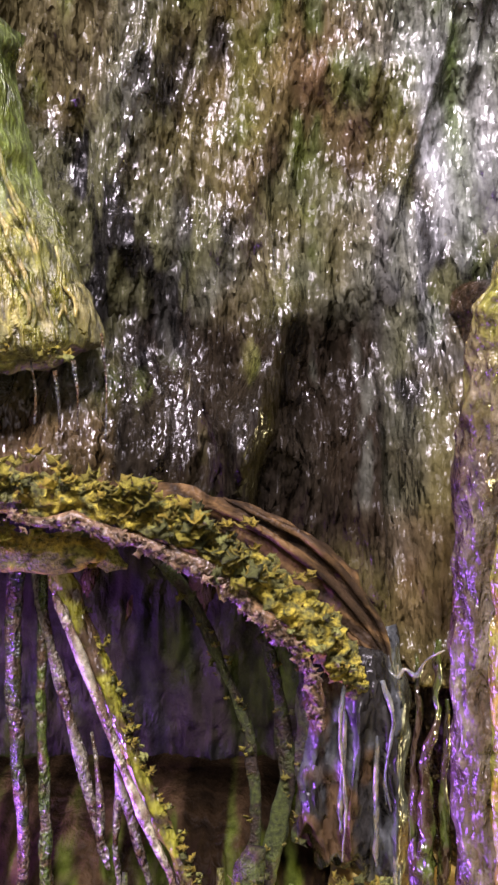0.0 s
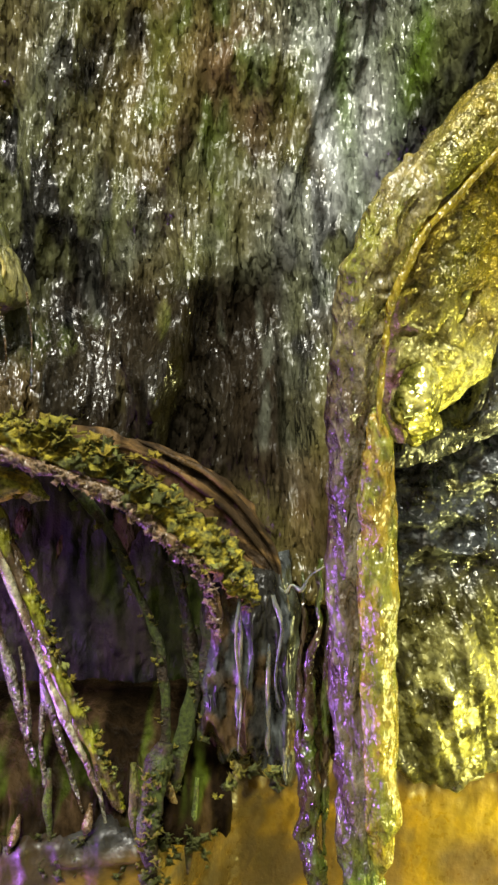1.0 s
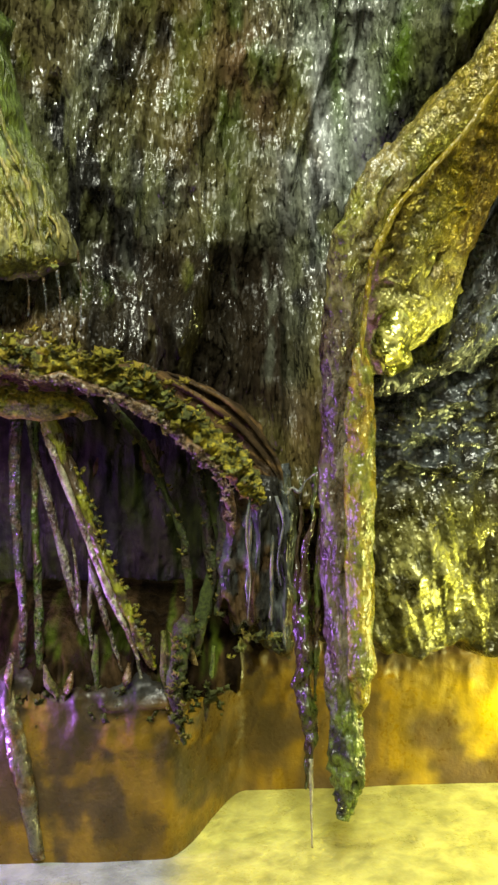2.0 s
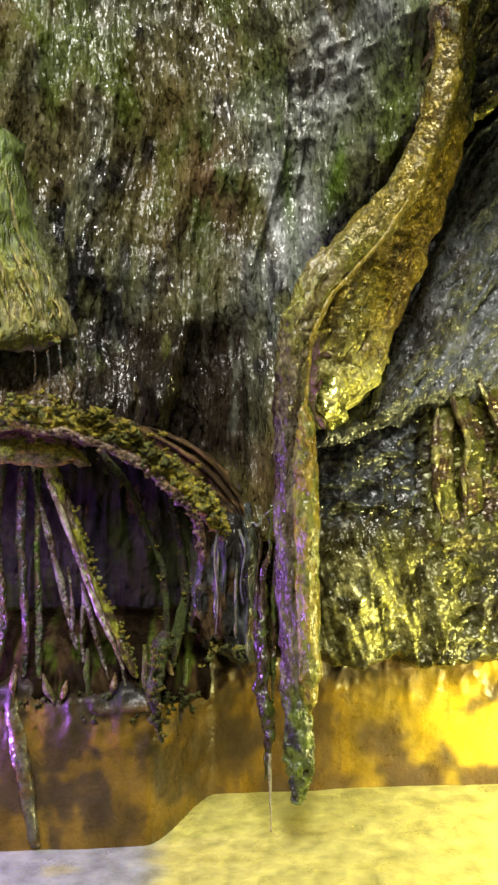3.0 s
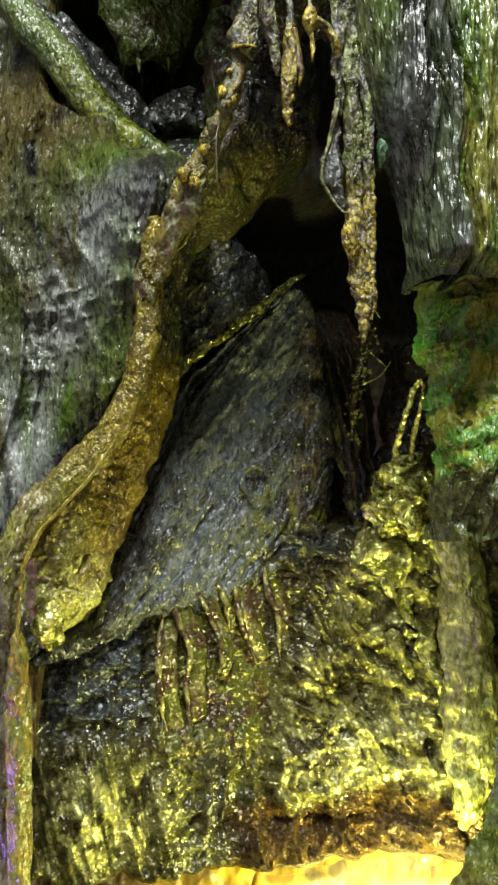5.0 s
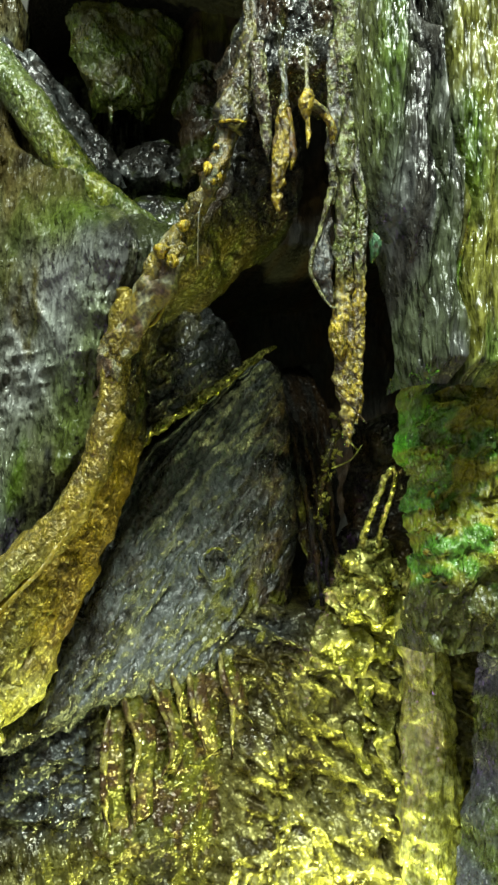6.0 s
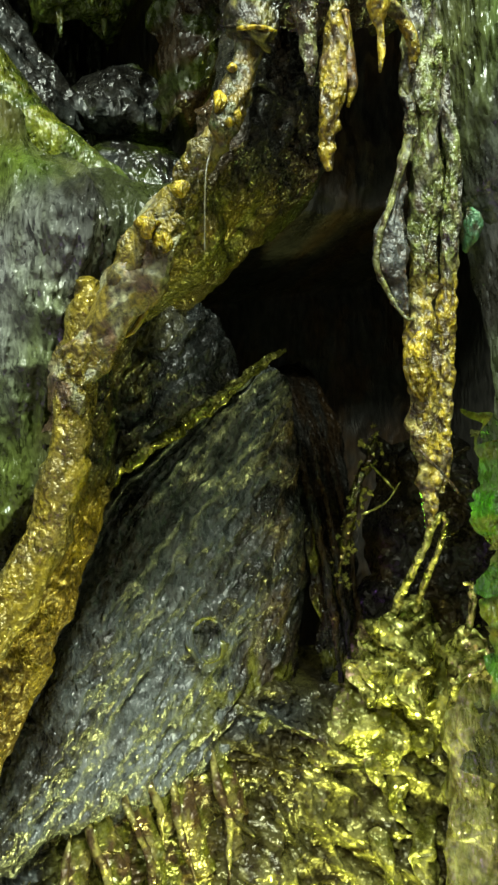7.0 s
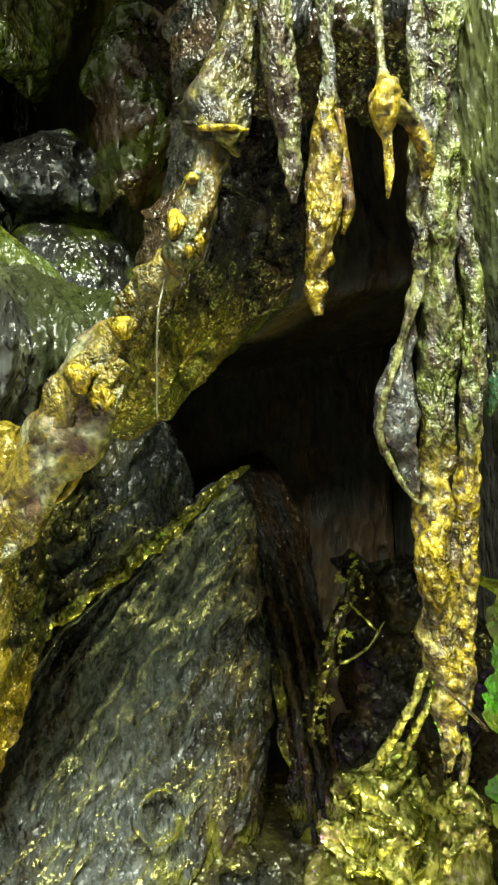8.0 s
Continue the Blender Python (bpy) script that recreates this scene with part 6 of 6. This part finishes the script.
# ---- gold ribs on the panel ----
RIBS = [
    [(0.1795, 0.277), (0.1755, 0.253), (0.1763, 0.222), (0.1827, 0.189)],
    [(0.1842, 0.296), (0.1870, 0.275), (0.1965, 0.252), (0.1945, 0.229), (0.1975, 0.196)],
    [(0.2035, 0.3095), (0.2060, 0.2865), (0.2165, 0.263), (0.2190, 0.2425), (0.2150, 0.2275)],
    [(0.2150, 0.3135), (0.2175, 0.294), (0.2230, 0.2805), (0.2270, 0.262)],
    [(0.2298, 0.3220), (0.2305, 0.2865), (0.2365, 0.2620), (0.2468, 0.2385)],
    [(0.2525, 0.3175), (0.2537, 0.294), (0.2615, 0.271), (0.2640, 0.2365)]]
for k, line in enumerate(RIBS):
    strip = holder("gold_rib", (line[-1][0], 0.301, line[-1][1]), "wavy brown and gold painted rib on the panel", "rib", "gold ribs")
    wide = 0.011 if k in (2, 3) else 0.015
    left = [(x, 0.304 if 0 < n < len(line) - 1 else 0.309, z) for n, (x, z) in enumerate(line)]
    right = [(x + wide, 0.306 if 0 < n < len(line) - 1 else 0.311, z + 0.002) for n, (x, z) in enumerate(line)]
    loft("strip", left, right, lambda x, y, z, v, u: mixed(mixed(UMBER * 1.2, OLIVE * 1.0, ss(0.36, 0.54, fbm(x * 120, 0, z * 70, 3))), mixed(GOLD, RUST, 0.5) * 0.5, ss(0.50, 0.64, fbm(x * 160, 4, z * 110, 3))), WRINKLE, strip, nu=26, nv=90, bulge=0.003, power=0.5, tuck=0.005, ragged=0.003, ends=0.004,
         relief=lambda x, z, u, v: 0.003 * ridged(x * 60, 2.0, z * 60, 2) + 0.0015 * ridged(x * 150, 5.0, z * 130, 2))
    tube("ridge", [(x, 0.2975 if 0 < n < len(line) - 1 else 0.3035, z, 0.0021 if 0 < n < len(line) - 1 else 0.0008) for n, (x, z) in enumerate(line)], speckle(UMBER * 1.0, mixed(UMBER, GOLD, 0.5), 160), WRINKLE, strip, nu=14, bumpy=0.0014, freq=220, seed=k * 3.0, ragged=1.0)


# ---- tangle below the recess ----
# roots and moss, darkened to stand for the shaded void round them
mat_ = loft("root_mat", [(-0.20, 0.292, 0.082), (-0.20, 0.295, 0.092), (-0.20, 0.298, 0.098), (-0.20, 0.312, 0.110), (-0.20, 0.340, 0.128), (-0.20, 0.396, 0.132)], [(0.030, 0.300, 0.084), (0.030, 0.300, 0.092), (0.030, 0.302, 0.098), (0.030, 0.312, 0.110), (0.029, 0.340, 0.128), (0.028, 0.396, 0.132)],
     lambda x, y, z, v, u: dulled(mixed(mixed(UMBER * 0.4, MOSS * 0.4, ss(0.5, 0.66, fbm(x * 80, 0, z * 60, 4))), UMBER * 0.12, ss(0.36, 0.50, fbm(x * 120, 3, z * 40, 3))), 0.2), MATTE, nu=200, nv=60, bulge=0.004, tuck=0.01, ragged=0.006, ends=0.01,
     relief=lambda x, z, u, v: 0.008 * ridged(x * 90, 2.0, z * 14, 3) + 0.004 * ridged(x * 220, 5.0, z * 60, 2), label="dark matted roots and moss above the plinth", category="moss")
scatter_flakes(mat_, [(-0.11, 0.286, 0.086), (-0.06, 0.286, 0.090), (-0.02, 0.286, 0.086), (0.02, 0.292, 0.088)], 110, 0.0045, 0.0026, 95, facing=(0, -0.9, -0.2), kinds=FLAKES[4::6])

scatter_flakes(crust, [(0.314, 0.134, 0.456), (0.326, 0.130, 0.440), (0.322, 0.132, 0.405), (0.320, 0.136, 0.370), (0.330, 0.134, 0.352)], 60, 0.007, 0.0030, 11, name="crust_flake", facing=(-0.2, -0.9, 0.3))
tube("knob", [(0.098, 0.262, 0.288, 0.0030), (0.099, 0.259, 0.278, 0.0085), (0.101, 0.260, 0.268, 0.0090), (0.101, 0.264, 0.259, 0.0040), (0.101, 0.266, 0.256, 0.0008)], speckle(GOLD * 1.5, OLIVE * 1.8, 200, 0.46, 0.66), GLINT, pod, nu=30, bumpy=0.0030, freq=160, seed=8.0, ragged=0.6, label="rounded gold tip")
for k, (px, py, pz, h) in enumerate([(0.104, 0.262, 0.292, 0.03), (0.118, 0.262, 0.310, 0.03), (0.132, 0.260, 0.338, 0.03), (0.152, 0.254, 0.390, 0.03)]):
    tube("wrinkle", [(px - 0.006, py, pz - h / 2, 0.0008), (px, py - 0.003, pz, 0.0024), (px + 0.010, py, pz + h / 2, 0.0008)], speckle(GOLD * 0.6, OLIVE * 1.3, 180), WRINKLE, pod, nu=12, bumpy=0.0016, freq=260, seed=k * 4.0, ragged=1.5)

for k, (px, top, foot, r) in enumerate([(0.0330, 0.190, 0.140, 0.0009), (0.0452, 0.195, 0.128, 0.0010), (0.0525, 0.200, 0.116, 0.0008), (0.0490, 0.196, 0.150, 0.0006)]):
    tube("drip_strand", [(px + 0.001, 0.2865, top, r * 0.5), (px, 0.2845, top * 0.6 + foot * 0.4, r), (px - 0.0008, 0.2845, foot + 0.008, r * 1.2), (px - 0.0006, 0.2845, foot, r * 0.4)], speckle(BONE * 0.22, SLATE * 0.8, 300), GLUE, ledge, nu=10, bumpy=0.0008, freq=420, seed=k * 4.0, ragged=0.9)

# ---- thin runs over the plinth ----
rng = random.Random(21)
for k in range(9):
    px = -0.105 + 0.015 * k + rng.uniform(-0.003, 0.003)
    top, low_end = 0.112 + rng.uniform(-0.010, 0.014), 0.092 - rng.random() ** 2 * 0.020
    front = 0.284 + 0.012 * (px > -0.01) + rng.uniform(-0.002, 0.002)
    lean = rng.uniform(-0.004, 0.006)
    root([(px, front + 0.006, top, 0.0010), (px + lean * 0.5, front - 0.001, top * 0.6 + low_end * 0.4, rng.uniform(0.0012, 0.0026)), (px + lean, front, top * 0.3 + low_end * 0.7, rng.uniform(0.0008, 0.0020)), (px + lean * 1.2, front, low_end, 0.0005)],
         (MOSS * 0.7, UMBER * 1.4, OLIVE * 0.8, UMBER * 2.0)[k % 4], UMBER * 0.7, "thin ragged root hanging over the plinth edge", 12, 0.0016, 50.0 + k, GLITTER if k % 2 else CRUMB)
root([(-0.0925, 0.2870, 0.098, 0.0030), (-0.0905, 0.2865, 0.080, 0.0050), (-0.0870, 0.2870, 0.054, 0.0052), (-0.0825, 0.2875, 0.030, 0.0048), (-0.0795, 0.2880, 0.010, 0.0044), (-0.0790, 0.2885, 0.002, 0.0036)], mixed(BONE, UMBER, 0.6) * 0.35, RUST * 0.45, "pale broad glue run on the plinth front", 18, 0.0016, 71.0, GLUE, "glue_run")
